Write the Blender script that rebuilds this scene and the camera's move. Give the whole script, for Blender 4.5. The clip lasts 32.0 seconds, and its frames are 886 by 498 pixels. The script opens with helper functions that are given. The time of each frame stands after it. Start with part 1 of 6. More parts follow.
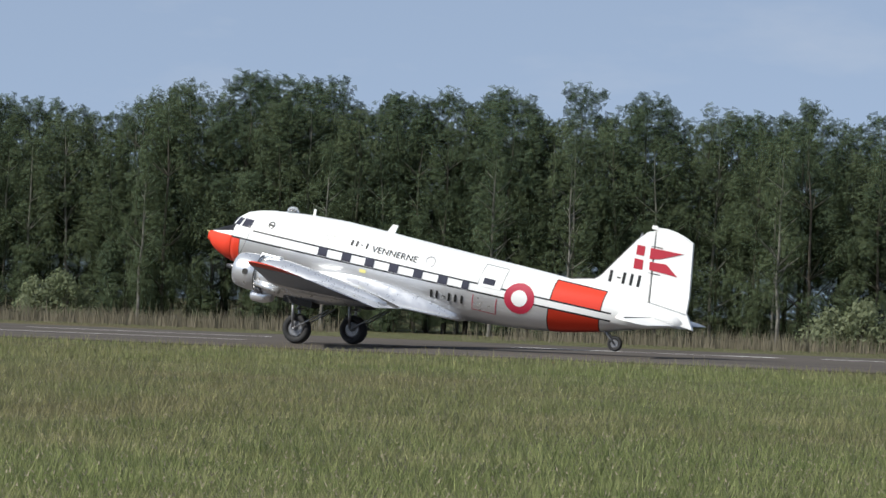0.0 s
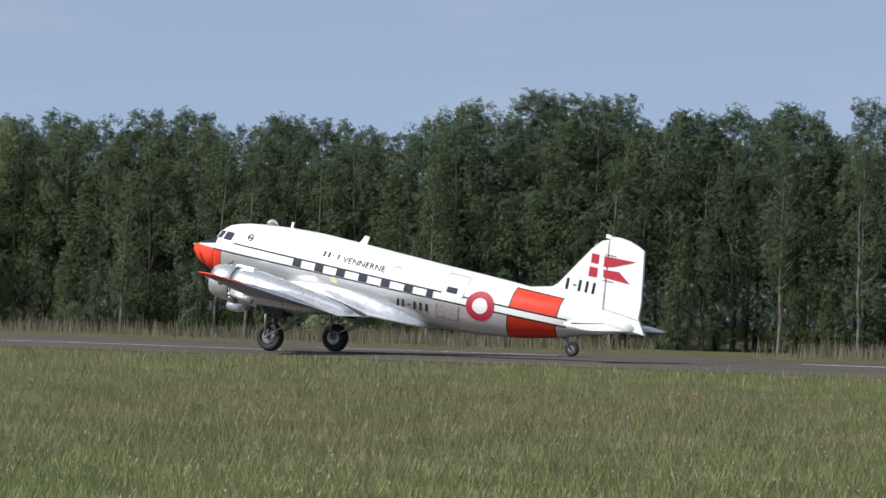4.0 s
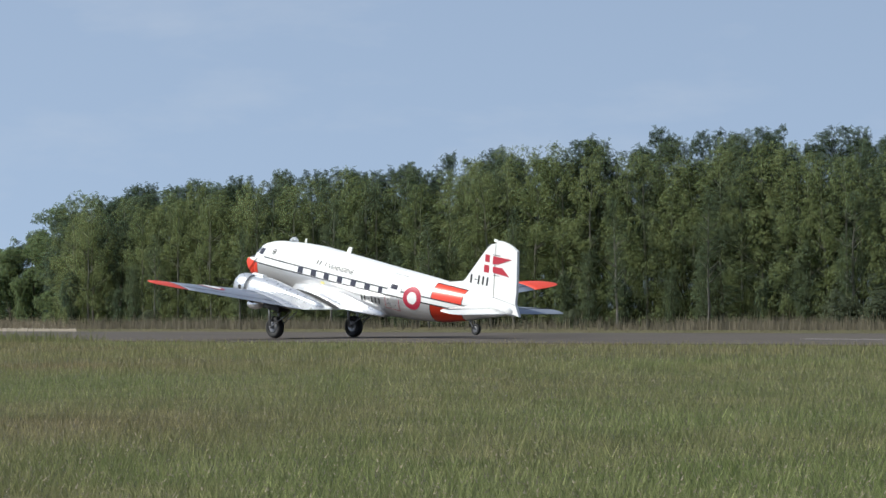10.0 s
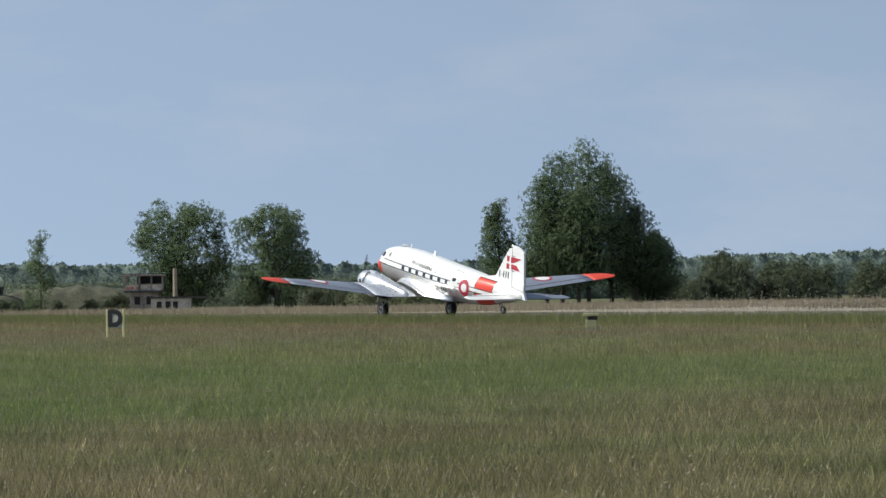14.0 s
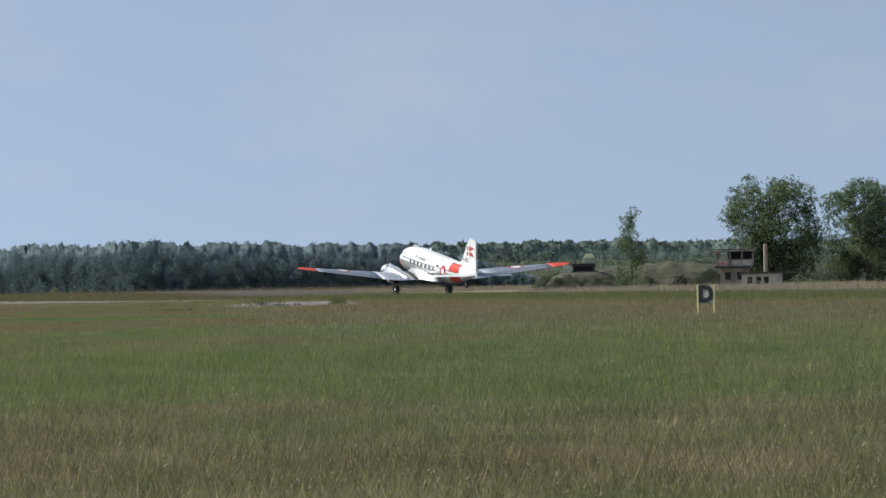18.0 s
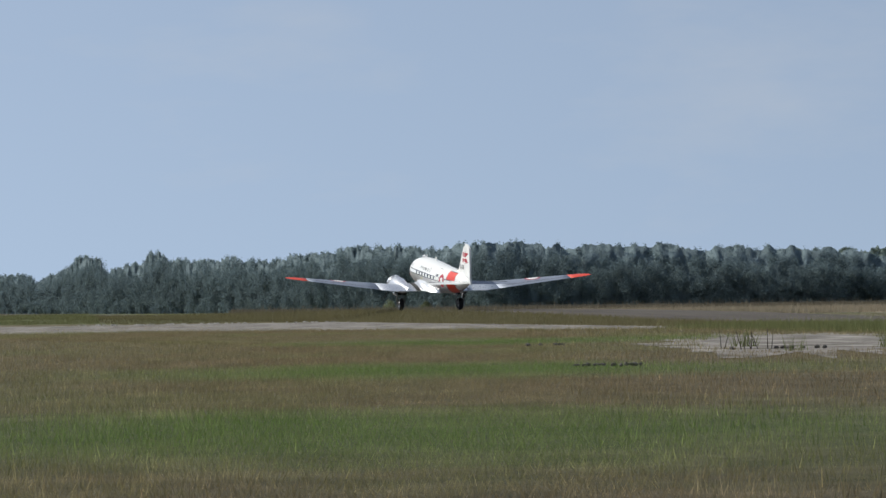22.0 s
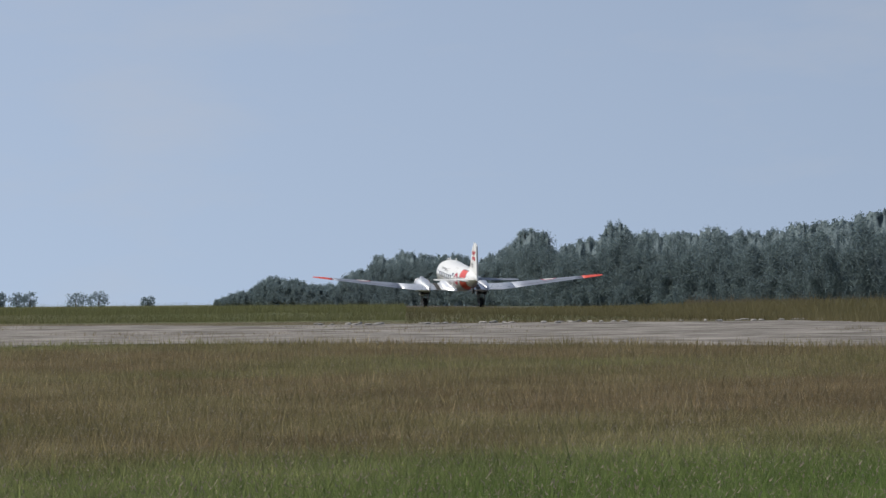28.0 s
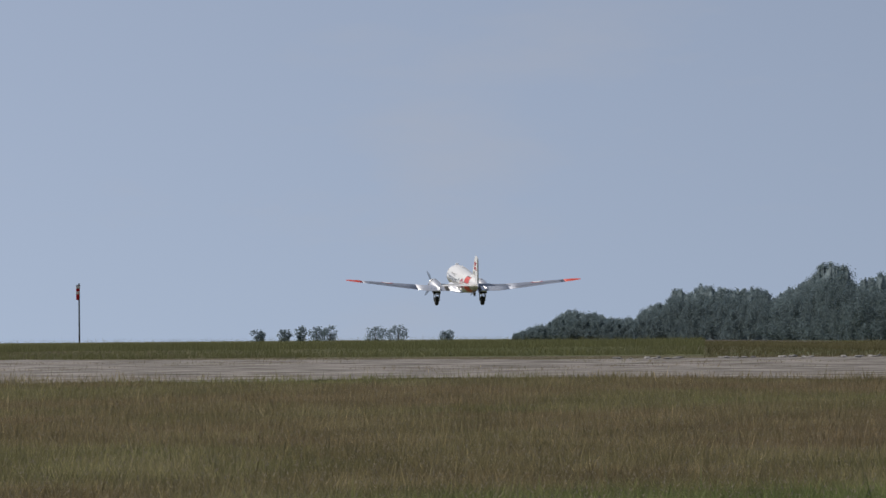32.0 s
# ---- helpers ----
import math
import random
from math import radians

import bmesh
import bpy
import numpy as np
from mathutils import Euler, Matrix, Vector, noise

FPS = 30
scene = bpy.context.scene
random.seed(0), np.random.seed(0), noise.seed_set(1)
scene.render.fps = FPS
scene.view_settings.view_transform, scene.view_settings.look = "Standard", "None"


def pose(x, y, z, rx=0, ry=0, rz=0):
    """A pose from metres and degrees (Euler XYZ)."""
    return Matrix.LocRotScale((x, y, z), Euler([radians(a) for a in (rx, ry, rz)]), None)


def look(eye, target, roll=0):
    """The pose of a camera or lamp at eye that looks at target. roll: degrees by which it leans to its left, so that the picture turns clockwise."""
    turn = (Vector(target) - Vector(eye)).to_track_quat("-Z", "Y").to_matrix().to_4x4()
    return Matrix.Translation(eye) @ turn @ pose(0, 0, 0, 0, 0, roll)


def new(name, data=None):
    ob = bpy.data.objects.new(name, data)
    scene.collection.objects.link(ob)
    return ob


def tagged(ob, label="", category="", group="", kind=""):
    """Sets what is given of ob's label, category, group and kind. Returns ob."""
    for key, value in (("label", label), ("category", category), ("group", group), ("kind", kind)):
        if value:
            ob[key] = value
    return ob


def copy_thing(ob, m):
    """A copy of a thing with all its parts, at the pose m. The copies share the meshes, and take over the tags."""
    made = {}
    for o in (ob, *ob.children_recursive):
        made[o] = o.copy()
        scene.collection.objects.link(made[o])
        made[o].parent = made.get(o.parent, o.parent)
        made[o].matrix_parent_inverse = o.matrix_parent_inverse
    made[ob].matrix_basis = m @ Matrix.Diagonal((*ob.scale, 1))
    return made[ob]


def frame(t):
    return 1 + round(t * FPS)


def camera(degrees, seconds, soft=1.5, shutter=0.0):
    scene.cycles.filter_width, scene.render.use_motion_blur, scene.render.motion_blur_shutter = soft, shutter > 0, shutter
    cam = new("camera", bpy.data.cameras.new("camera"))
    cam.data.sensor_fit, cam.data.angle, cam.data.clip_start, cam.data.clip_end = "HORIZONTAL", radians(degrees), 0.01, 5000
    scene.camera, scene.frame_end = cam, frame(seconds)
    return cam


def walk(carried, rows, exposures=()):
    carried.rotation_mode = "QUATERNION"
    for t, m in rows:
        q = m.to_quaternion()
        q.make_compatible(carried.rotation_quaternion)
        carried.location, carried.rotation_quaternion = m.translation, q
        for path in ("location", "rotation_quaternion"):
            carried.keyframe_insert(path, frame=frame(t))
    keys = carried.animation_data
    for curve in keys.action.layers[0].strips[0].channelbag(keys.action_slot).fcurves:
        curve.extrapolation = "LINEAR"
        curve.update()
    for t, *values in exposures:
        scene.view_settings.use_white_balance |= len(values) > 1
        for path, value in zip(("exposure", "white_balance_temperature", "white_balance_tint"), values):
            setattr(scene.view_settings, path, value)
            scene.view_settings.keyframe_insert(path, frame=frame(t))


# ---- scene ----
LENS = 13.56
cam = camera(LENS, 32.0, soft=1.5)
walk(cam, [
    (0, pose(0.00, 0.00, 1.696, 90.854, -2.118, 21.127)),
    (0.5, pose(0.00, 0.00, 1.696, 90.883, -2.033, 21.272)),
    (1, pose(0.00, 0.00, 1.696, 90.929, -2.045, 21.535)),
    (1.5, pose(0.00, 0.00, 1.696, 90.970, -1.989, 21.907)),
    (2, pose(0.00, 0.00, 1.696, 91.001, -2.040, 22.433)),
    (2.5, pose(0.00, 0.00, 1.696, 91.012, -1.926, 23.044)),
    (4.5, pose(0.00, 0.00, 1.696, 90.963, -1.658, 26.690)),
    (5, pose(0.00, 0.00, 1.696, 90.926, -1.551, 27.944)),
    (5.5, pose(0.00, 0.00, 1.696, 90.898, -1.216, 29.240)),
    (6, pose(0.00, 0.00, 1.696, 90.878, -0.658, 30.743)),
    (6.5, pose(0.00, 0.00, 1.696, 90.866, -0.608, 32.228)),
    (7, pose(0.00, 0.00, 1.696, 90.844, -0.369, 33.901)),
    (7.5, pose(0.00, 0.00, 1.696, 90.840, -0.133, 35.555)),
    (8, pose(0.00, 0.00, 1.696, 90.843, -0.059, 37.374)),
    (8.5, pose(0.00, 0.00, 1.696, 90.861, 0.124, 39.166)),
    (9, pose(0.00, 0.00, 1.696, 90.885, -0.044, 41.097)),
    (9.5, pose(0.00, 0.00, 1.696, 90.891, 0.079, 42.950)),
    (10, pose(0.00, 0.00, 1.696, 90.857, 0.276, 44.980)),
    (10.5, pose(0.00, 0.00, 1.696, 90.802, 0.642, 46.898)),
    (11, pose(0.00, 0.00, 1.696, 90.750, 0.801, 48.869)),
    (11.5, pose(0.00, 0.00, 1.696, 90.723, 0.827, 50.652)),
    (12, pose(0.00, 0.00, 1.696, 90.709, 0.778, 52.528)),
    (12.5, pose(0.00, 0.00, 1.696, 90.705, 0.766, 54.329)),
    (13, pose(0.00, 0.00, 1.696, 90.693, 0.806, 56.228)),
    (13.5, pose(0.00, 0.00, 1.696, 90.685, 0.911, 57.936)),
    (14, pose(0.00, 0.00, 1.696, 90.678, 0.822, 59.590)),
    (14.5, pose(0.00, 0.00, 1.696, 90.678, 0.950, 60.971)),
    (16.5, pose(0.00, 0.00, 1.696, 90.546, 1.247, 65.573)),
    (17, pose(0.00, 0.00, 1.696, 90.492, 1.330, 66.635)),
    (17.5, pose(0.00, 0.00, 1.696, 90.466, 1.325, 67.626)),
    (18, pose(0.00, 0.00, 1.696, 90.460, 1.198, 68.654)),
    (18.5, pose(-4.58, 1.33, 1.700, 90.482, 1.150, 69.476)),
    (19, pose(-18.33, 5.33, 1.800, 90.481, 1.100, 70.182)),
    (19.5, pose(-36.67, 10.67, 1.980, 90.493, 1.050, 70.803)),
    (20, pose(-55.00, 16.00, 2.130, 90.505, 1.000, 71.438)),
    (20.5, pose(-73.33, 21.33, 2.220, 90.556, 0.950, 72.092)),
    (21, pose(-91.67, 26.67, 2.260, 90.607, 0.900, 72.763)),
    (21.5, pose(-110.00, 32.00, 2.260, 90.658, 0.850, 73.374)),
    (22, pose(-128.33, 37.33, 2.220, 90.708, 0.800, 74.005)),
    (22.5, pose(-146.67, 42.67, 2.160, 90.737, 0.750, 74.662)),
    (23, pose(-165.00, 48.00, 2.060, 90.766, 0.700, 75.343)),
    (23.5, pose(-183.33, 53.33, 1.950, 90.795, 0.683, 76.013)),
    (24, pose(-201.67, 58.67, 1.820, 90.823, 0.667, 76.709)),
    (24.5, pose(-220.00, 64.00, 1.690, 90.844, 0.650, 77.466)),
    (25, pose(-238.33, 69.33, 1.550, 90.864, 0.633, 78.249)),
    (25.5, pose(-256.67, 74.67, 1.400, 90.846, 0.617, 79.103)),
    (26, pose(-270.42, 78.67, 1.290, 90.829, 0.600, 79.887)),
    (26.5, pose(-275.00, 80.00, 1.250, 90.799, 0.640, 80.655)),
    (28.5, pose(-275.00, 80.00, 1.250, 90.714, 0.472, 83.382)),
    (29, pose(-275.00, 80.00, 1.250, 90.701, 0.433, 84.040)),
    (29.5, pose(-275.00, 80.00, 1.250, 90.695, 0.334, 84.657)),
    (30, pose(-275.00, 80.00, 1.250, 90.717, 0.352, 85.295)),
    (30.5, pose(-275.00, 80.00, 1.250, 90.783, 0.297, 85.871)),
    (31, pose(-275.00, 80.00, 1.250, 90.922, 0.319, 86.411)),
    (31.5, pose(-275.00, 80.00, 1.250, 91.097, 0.375, 86.877)),
    (32, pose(-275.00, 80.00, 1.250, 91.291, 0.480, 87.310)),
], exposures=[(0, 0.05, 6350, 8), (9, 0.08, 6300, 7), (11, 0.12, 6320, 6), (12, 0.04, 6350, 6), (13, -0.06, 6400, 6), (18, -0.1, 6450, 6), (22, -0.19, 6500, 7), (26, -0.26, 6550, 8),
              (29, -0.33, 6620, 10), (31, -0.41, 6680, 11), (32, -0.57, 6720, 12)])

# ---- world and sun ----
world = bpy.data.worlds.new("sky")
scene.world = world
world.use_nodes = True
wn, wl = world.node_tree.nodes, world.node_tree.links
SUN_DIR = Vector((-0.45, -0.58, 0.68)).normalized()
sky = wn.new("ShaderNodeTexSky")
sky.sky_type = "NISHITA"
sky.sun_disc = False
sky.sun_elevation = math.asin(SUN_DIR.z)
sky.sun_rotation = math.atan2(SUN_DIR.x, SUN_DIR.y)
sky.altitude, sky.air_density, sky.dust_density, sky.ozone_density = 300, 1.0, 0.4, 3.0
tint = wn.new("ShaderNodeHueSaturation")
tint.inputs["Saturation"].default_value = 0.66
tint.inputs["Value"].default_value = 0.92
# the low part of the sky takes the clear colour of its upper part
geo_in = wn.new("ShaderNodeTexCoord")
lift = wn.new("ShaderNodeMapping")
lift.inputs["Location"].default_value, lift.inputs["Scale"].default_value = (0, 0, 0.24), (1, 1, 0.8)
wl.new(geo_in.outputs["Generated"], lift.inputs[0])
wl.new(lift.outputs[0], sky.inputs[0])
wl.new(sky.outputs[0], tint.inputs["Color"])
# faint wisps of cloud
wisp_map, wisp = wn.new("ShaderNodeMapping"), wn.new("ShaderNodeTexNoise")
wisp_map.inputs["Scale"].default_value = (5, 5, 16)
wisp.inputs["Scale"].default_value, wisp.inputs["Detail"].default_value, wisp.inputs["Roughness"].default_value = 1.6, 6, 0.6
wl.new(geo_in.outputs["Generated"], wisp_map.inputs[0])
wl.new(wisp_map.outputs[0], wisp.inputs["Vector"])
thin = wn.new("ShaderNodeMapRange")
for i, v in ((1, 0.52), (2, 0.85), (3, 0.0), (4, 0.4)):
    thin.inputs[i].default_value = v
wl.new(wisp.outputs[0], thin.inputs[0])
cloud = wn.new("ShaderNodeMix")
cloud.data_type = "RGBA"
cloud.inputs[7].default_value = (4.2, 4.3, 4.6, 1)
wl.new(thin.outputs[0], cloud.inputs[0])
wl.new(tint.outputs[0], cloud.inputs[6])
wl.new(cloud.outputs[2], wn["Background"].inputs[0])
wn["Background"].inputs[1].default_value = 0.15
sun_data = bpy.data.lights.new("sun", "SUN")
sun_data.energy, sun_data.angle, sun_data.color = 5.0, radians(0.6), (1.0, 0.95, 0.87)
sun = new("sun", sun_data)
sun.matrix_world = look(SUN_DIR * 100, (0, 0, 0))


# ---- materials ----
def material(name):
    m = bpy.data.materials.new(name)
    m.use_nodes = True
    return m, m.node_tree.nodes, m.node_tree.links, m.node_tree.nodes["Principled BSDF"]


def ramp(nt, stops, fac):
    r = nt.nodes.new("ShaderNodeValToRGB")
    e = r.color_ramp.elements
    while len(e) < len(stops):
        e.new(0.5)
    for el, (p, c) in zip(e, stops):
        el.position, el.color = p, (*c, 1)
    nt.links.new(fac, r.inputs[0])
    return r.outputs[0]


def noise_tex(nt, scale, detail=3, rough=0.55, vec=None, stretch=None):
    tc = nt.nodes.new("ShaderNodeTexCoord")
    v = vec or tc.outputs["Object"]
    if stretch:
        mp = nt.nodes.new("ShaderNodeMapping")
        mp.inputs["Scale"].default_value = stretch
        nt.links.new(v, mp.inputs[0])
        v = mp.outputs[0]
    n = nt.nodes.new("ShaderNodeTexNoise")
    n.inputs["Scale"].default_value, n.inputs["Detail"].default_value, n.inputs["Roughness"].default_value = scale, detail, rough
    nt.links.new(v, n.inputs["Vector"])
    return n.outputs[0]


def mixc(nt, fac, a, b):
    m = nt.nodes.new("ShaderNodeMix")
    m.data_type = "RGBA"
    for sock, v in ((m.inputs[0], fac), (m.inputs[6], a), (m.inputs[7], b)):
        if isinstance(v, (int, float)):
            sock.default_value = v
        elif isinstance(v, tuple):
            sock.default_value = (*v, 1)
        else:
            nt.links.new(v, sock)
    return m.outputs[2]


def bump(nt, bsdf, height, strength, dist):
    b = nt.nodes.new("ShaderNodeBump")
    b.inputs["Strength"].default_value, b.inputs["Distance"].default_value = strength, dist
    nt.links.new(height, b.inputs["Height"])
    nt.links.new(b.outputs[0], bsdf.inputs["Normal"])


def plain(name, col, rough=0.6, metal=0.0, vary=0.15, scale=3.0, relief=0.0):
    """A surface of one colour with stains at two scales."""
    m, n, l, b = material(name)
    nt = m.node_tree
    lo, hi = tuple(c * (1 - vary) for c in col), tuple(min(1, c * (1 + vary)) for c in col)
    c1 = ramp(nt, [(0.3, lo), (0.7, hi)], noise_tex(nt, scale))
    c2 = ramp(nt, [(0.35, tuple(c * (1 - vary) for c in (1, 1, 1))), (0.6, (1, 1, 1))], noise_tex(nt, scale * 9, 5))
    mul = n.new("ShaderNodeMix")
    mul.data_type, mul.blend_type = "RGBA", "MULTIPLY"
    mul.inputs[0].default_value = 1
    l.new(c1, mul.inputs[6]), l.new(c2, mul.inputs[7])
    l.new(mul.outputs[2], b.inputs["Base Color"])
    b.inputs["Roughness"].default_value, b.inputs["Metallic"].default_value = rough, metal
    if relief:
        bump(nt, b, noise_tex(nt, scale * 12, 6), 0.6, relief)
    return m


def leaf_material(name, dark, light, trans=0.35, gaps=0.0):
    """Leaves: each leaf and each tree has a shade of its own."""
    m, n, l, b = material(name)
    nt = m.node_tree
    geo, info = n.new("ShaderNodeNewGeometry"), n.new("ShaderNodeObjectInfo")
    add = n.new("ShaderNodeMath")
    add.operation = "MULTIPLY_ADD"
    l.new(info.outputs["Random"], add.inputs[0])
    add.inputs[1].default_value = 0.55
    half = n.new("ShaderNodeMath")
    half.operation = "MULTIPLY"
    l.new(geo.outputs["Random Per Island"], half.inputs[0])
    half.inputs[1].default_value = 0.45
    l.new(half.outputs[0], add.inputs[2])
    col = ramp(nt, [(0.1, dark), (0.9, light)], add.outputs[0])
    l.new(col, b.inputs["Base Color"])
    b.inputs["Roughness"].default_value = 0.6
    b.inputs["Specular IOR Level"].default_value = 0.08
    tr = n.new("ShaderNodeBsdfTranslucent")
    l.new(col, tr.inputs[0])
    mx = n.new("ShaderNodeMixShader")
    mx.inputs[0].default_value = trans
    l.new(b.outputs[0], mx.inputs[1]), l.new(tr.outputs[0], mx.inputs[2])
    out = mx.outputs[0]
    if gaps:
        # the light that falls through between the small leaves of a spray
        clear, thin_mix = n.new("ShaderNodeBsdfTransparent"), n.new("ShaderNodeMixShader")
        thin_mix.inputs[0].default_value = gaps
        l.new(out, thin_mix.inputs[1]), l.new(clear.outputs[0], thin_mix.inputs[2])
        out = thin_mix.outputs[0]
    l.new(out, n["Material Output"].inputs[0])
    return m


M_LEAF = leaf_material("birch_leaf", (0.10, 0.134, 0.075), (0.135, 0.168, 0.094), 0.5, 0.55)
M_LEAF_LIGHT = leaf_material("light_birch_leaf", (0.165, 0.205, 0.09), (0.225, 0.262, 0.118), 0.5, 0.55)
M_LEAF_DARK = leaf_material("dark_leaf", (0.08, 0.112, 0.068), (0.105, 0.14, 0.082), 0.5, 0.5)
M_LEAF_POPLAR = leaf_material("poplar_leaf", (0.115, 0.16, 0.085), (0.155, 0.205, 0.11), 0.58, 0.42)
# the pale blue of distant haze is mixed into these two leaf colours
M_LEAF_FAR = leaf_material("far_leaf_hazed", (0.15, 0.203, 0.22), (0.172, 0.226, 0.236), 0.6, 0.2)
M_LEAF_WOODS = leaf_material("woods_leaf_hazed", (0.195, 0.248, 0.222), (0.23, 0.285, 0.248), 0.6, 0.2)
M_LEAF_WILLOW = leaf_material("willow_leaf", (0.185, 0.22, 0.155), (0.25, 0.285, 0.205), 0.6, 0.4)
M_LEAF_LIME = leaf_material("lime_leaf", (0.115, 0.162, 0.075), (0.16, 0.21, 0.10), 0.55, 0.42)
M_LEAF_BUSH = leaf_material("bush_leaf", (0.17, 0.20, 0.11), (0.28, 0.31, 0.19), 0.5, 0.2)
M_LEAF_SCRUB = leaf_material("scrub_leaf", (0.095, 0.118, 0.07), (0.145, 0.168, 0.105), 0.5, 0.35)
M_STRAW = leaf_material("straw_blade", (0.24, 0.205, 0.145), (0.36, 0.31, 0.225), 0.3)
M_REED = leaf_material("reed_blade", (0.14, 0.125, 0.09), (0.27, 0.235, 0.17), 0.3)
# both stand colours are lightened and blued for haze
M_DEPTH = plain("hazed_blue_stand", (0.148, 0.2, 0.218), 0.95, 0, 0.1, 0.5, 0.3)
M_DEPTH_GREEN = plain("hazed_green_stand", (0.155, 0.205, 0.178), 0.95, 0, 0.14, 0.5, 0.3)
M_BARK = plain("dark_bark", (0.075, 0.062, 0.05), 0.9, 0, 0.4, 2.0, 0.02)
M_BIRCH = plain("birch_bark", (0.165, 0.155, 0.135), 0.85, 0, 0.5, 1.5, 0.01)


def grass_colour(nt):
    """Green meadow with patches of ripe red-brown seed heads."""
    big = noise_tex(nt, 0.05, 4, 0.6)
    mid = noise_tex(nt, 0.45, 4, 0.65)
    green = ramp(nt, [(0.28, (0.14, 0.18, 0.068)), (0.5, (0.225, 0.26, 0.108)), (0.72, (0.36, 0.37, 0.185))], mid)
    brown = ramp(nt, [(0.28, (0.165, 0.125, 0.075)), (0.5, (0.255, 0.195, 0.12)), (0.72, (0.42, 0.335, 0.215))], mid)
    # more seed heads out along the runway
    tc, sep = nt.nodes.new("ShaderNodeTexCoord"), nt.nodes.new("ShaderNodeSeparateXYZ")
    nt.links.new(tc.outputs["Object"], sep.inputs[0])
    mr = nt.nodes.new("ShaderNodeMapRange")
    for i, v in ((1, -15), (2, -150), (3, -0.06), (4, 0.06)):
        mr.inputs[i].default_value = v
    nt.links.new(sep.outputs[0], mr.inputs[0])
    s = nt.nodes.new("ShaderNodeMath")
    calm = nt.nodes.new("ShaderNodeMath")
    calm.operation = "MULTIPLY_ADD"
    calm.inputs[1].default_value, calm.inputs[2].default_value = 0.55, 0.225
    nt.links.new(big, calm.inputs[0])
    nt.links.new(calm.outputs[0], s.inputs[0]), nt.links.new(mr.outputs[0], s.inputs[1])
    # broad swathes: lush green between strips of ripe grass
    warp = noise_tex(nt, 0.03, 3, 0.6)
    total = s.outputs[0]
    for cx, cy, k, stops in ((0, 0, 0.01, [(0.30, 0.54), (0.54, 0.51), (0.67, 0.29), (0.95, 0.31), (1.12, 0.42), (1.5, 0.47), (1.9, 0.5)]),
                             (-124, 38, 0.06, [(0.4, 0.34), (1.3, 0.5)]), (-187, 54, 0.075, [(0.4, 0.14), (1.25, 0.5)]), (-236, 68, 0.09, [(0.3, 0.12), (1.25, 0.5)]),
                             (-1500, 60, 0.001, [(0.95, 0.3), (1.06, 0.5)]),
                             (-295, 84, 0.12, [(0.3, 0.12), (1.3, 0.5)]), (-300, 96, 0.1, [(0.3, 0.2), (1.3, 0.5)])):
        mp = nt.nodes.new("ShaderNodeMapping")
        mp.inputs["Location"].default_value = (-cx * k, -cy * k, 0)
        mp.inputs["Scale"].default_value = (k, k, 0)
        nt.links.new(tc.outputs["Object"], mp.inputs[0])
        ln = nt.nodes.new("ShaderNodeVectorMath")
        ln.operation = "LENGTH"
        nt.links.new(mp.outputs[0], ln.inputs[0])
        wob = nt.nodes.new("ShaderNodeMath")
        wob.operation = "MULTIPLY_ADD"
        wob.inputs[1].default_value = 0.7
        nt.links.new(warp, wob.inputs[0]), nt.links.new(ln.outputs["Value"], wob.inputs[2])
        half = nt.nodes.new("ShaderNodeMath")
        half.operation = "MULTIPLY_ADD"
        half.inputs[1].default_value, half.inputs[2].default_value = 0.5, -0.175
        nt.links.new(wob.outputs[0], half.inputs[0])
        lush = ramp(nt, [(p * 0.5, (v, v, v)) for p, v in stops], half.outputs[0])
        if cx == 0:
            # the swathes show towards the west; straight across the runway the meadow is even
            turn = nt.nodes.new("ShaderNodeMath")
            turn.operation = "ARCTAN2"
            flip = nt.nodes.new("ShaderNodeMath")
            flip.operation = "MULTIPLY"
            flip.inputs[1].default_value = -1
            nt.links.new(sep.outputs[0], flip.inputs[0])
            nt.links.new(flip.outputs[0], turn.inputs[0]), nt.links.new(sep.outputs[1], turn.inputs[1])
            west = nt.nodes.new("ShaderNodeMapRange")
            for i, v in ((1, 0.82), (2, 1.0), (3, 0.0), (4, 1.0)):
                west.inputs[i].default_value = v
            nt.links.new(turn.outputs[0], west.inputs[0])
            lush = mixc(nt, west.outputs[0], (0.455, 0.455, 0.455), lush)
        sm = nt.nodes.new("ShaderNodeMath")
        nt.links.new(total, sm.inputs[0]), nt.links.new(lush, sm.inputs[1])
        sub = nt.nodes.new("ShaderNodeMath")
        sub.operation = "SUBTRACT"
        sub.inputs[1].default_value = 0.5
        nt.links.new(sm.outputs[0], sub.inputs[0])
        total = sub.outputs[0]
    # small patches of seed heads everywhere
    spots = nt.nodes.new("ShaderNodeMath")
    spots.operation = "MULTIPLY_ADD"
    spots.inputs[1].default_value = 0.42
    nt.links.new(noise_tex(nt, 0.22, 5, 0.7), spots.inputs[0]), nt.links.new(total, spots.inputs[2])
    f = ramp(nt, [(0.58, (0.12, 0.12, 0.12)), (0.82, (1, 1, 1))], spots.outputs[0])
    rich = ramp(nt, [(0.18, (0.85, 0.85, 0.85)), (0.38, (0, 0, 0))], total)
    green = mixc(nt, rich, green, mixc(nt, mid, (0.085, 0.165, 0.04), (0.21, 0.31, 0.09)))
    return mixc(nt, f, green, brown), sep.outputs[2]


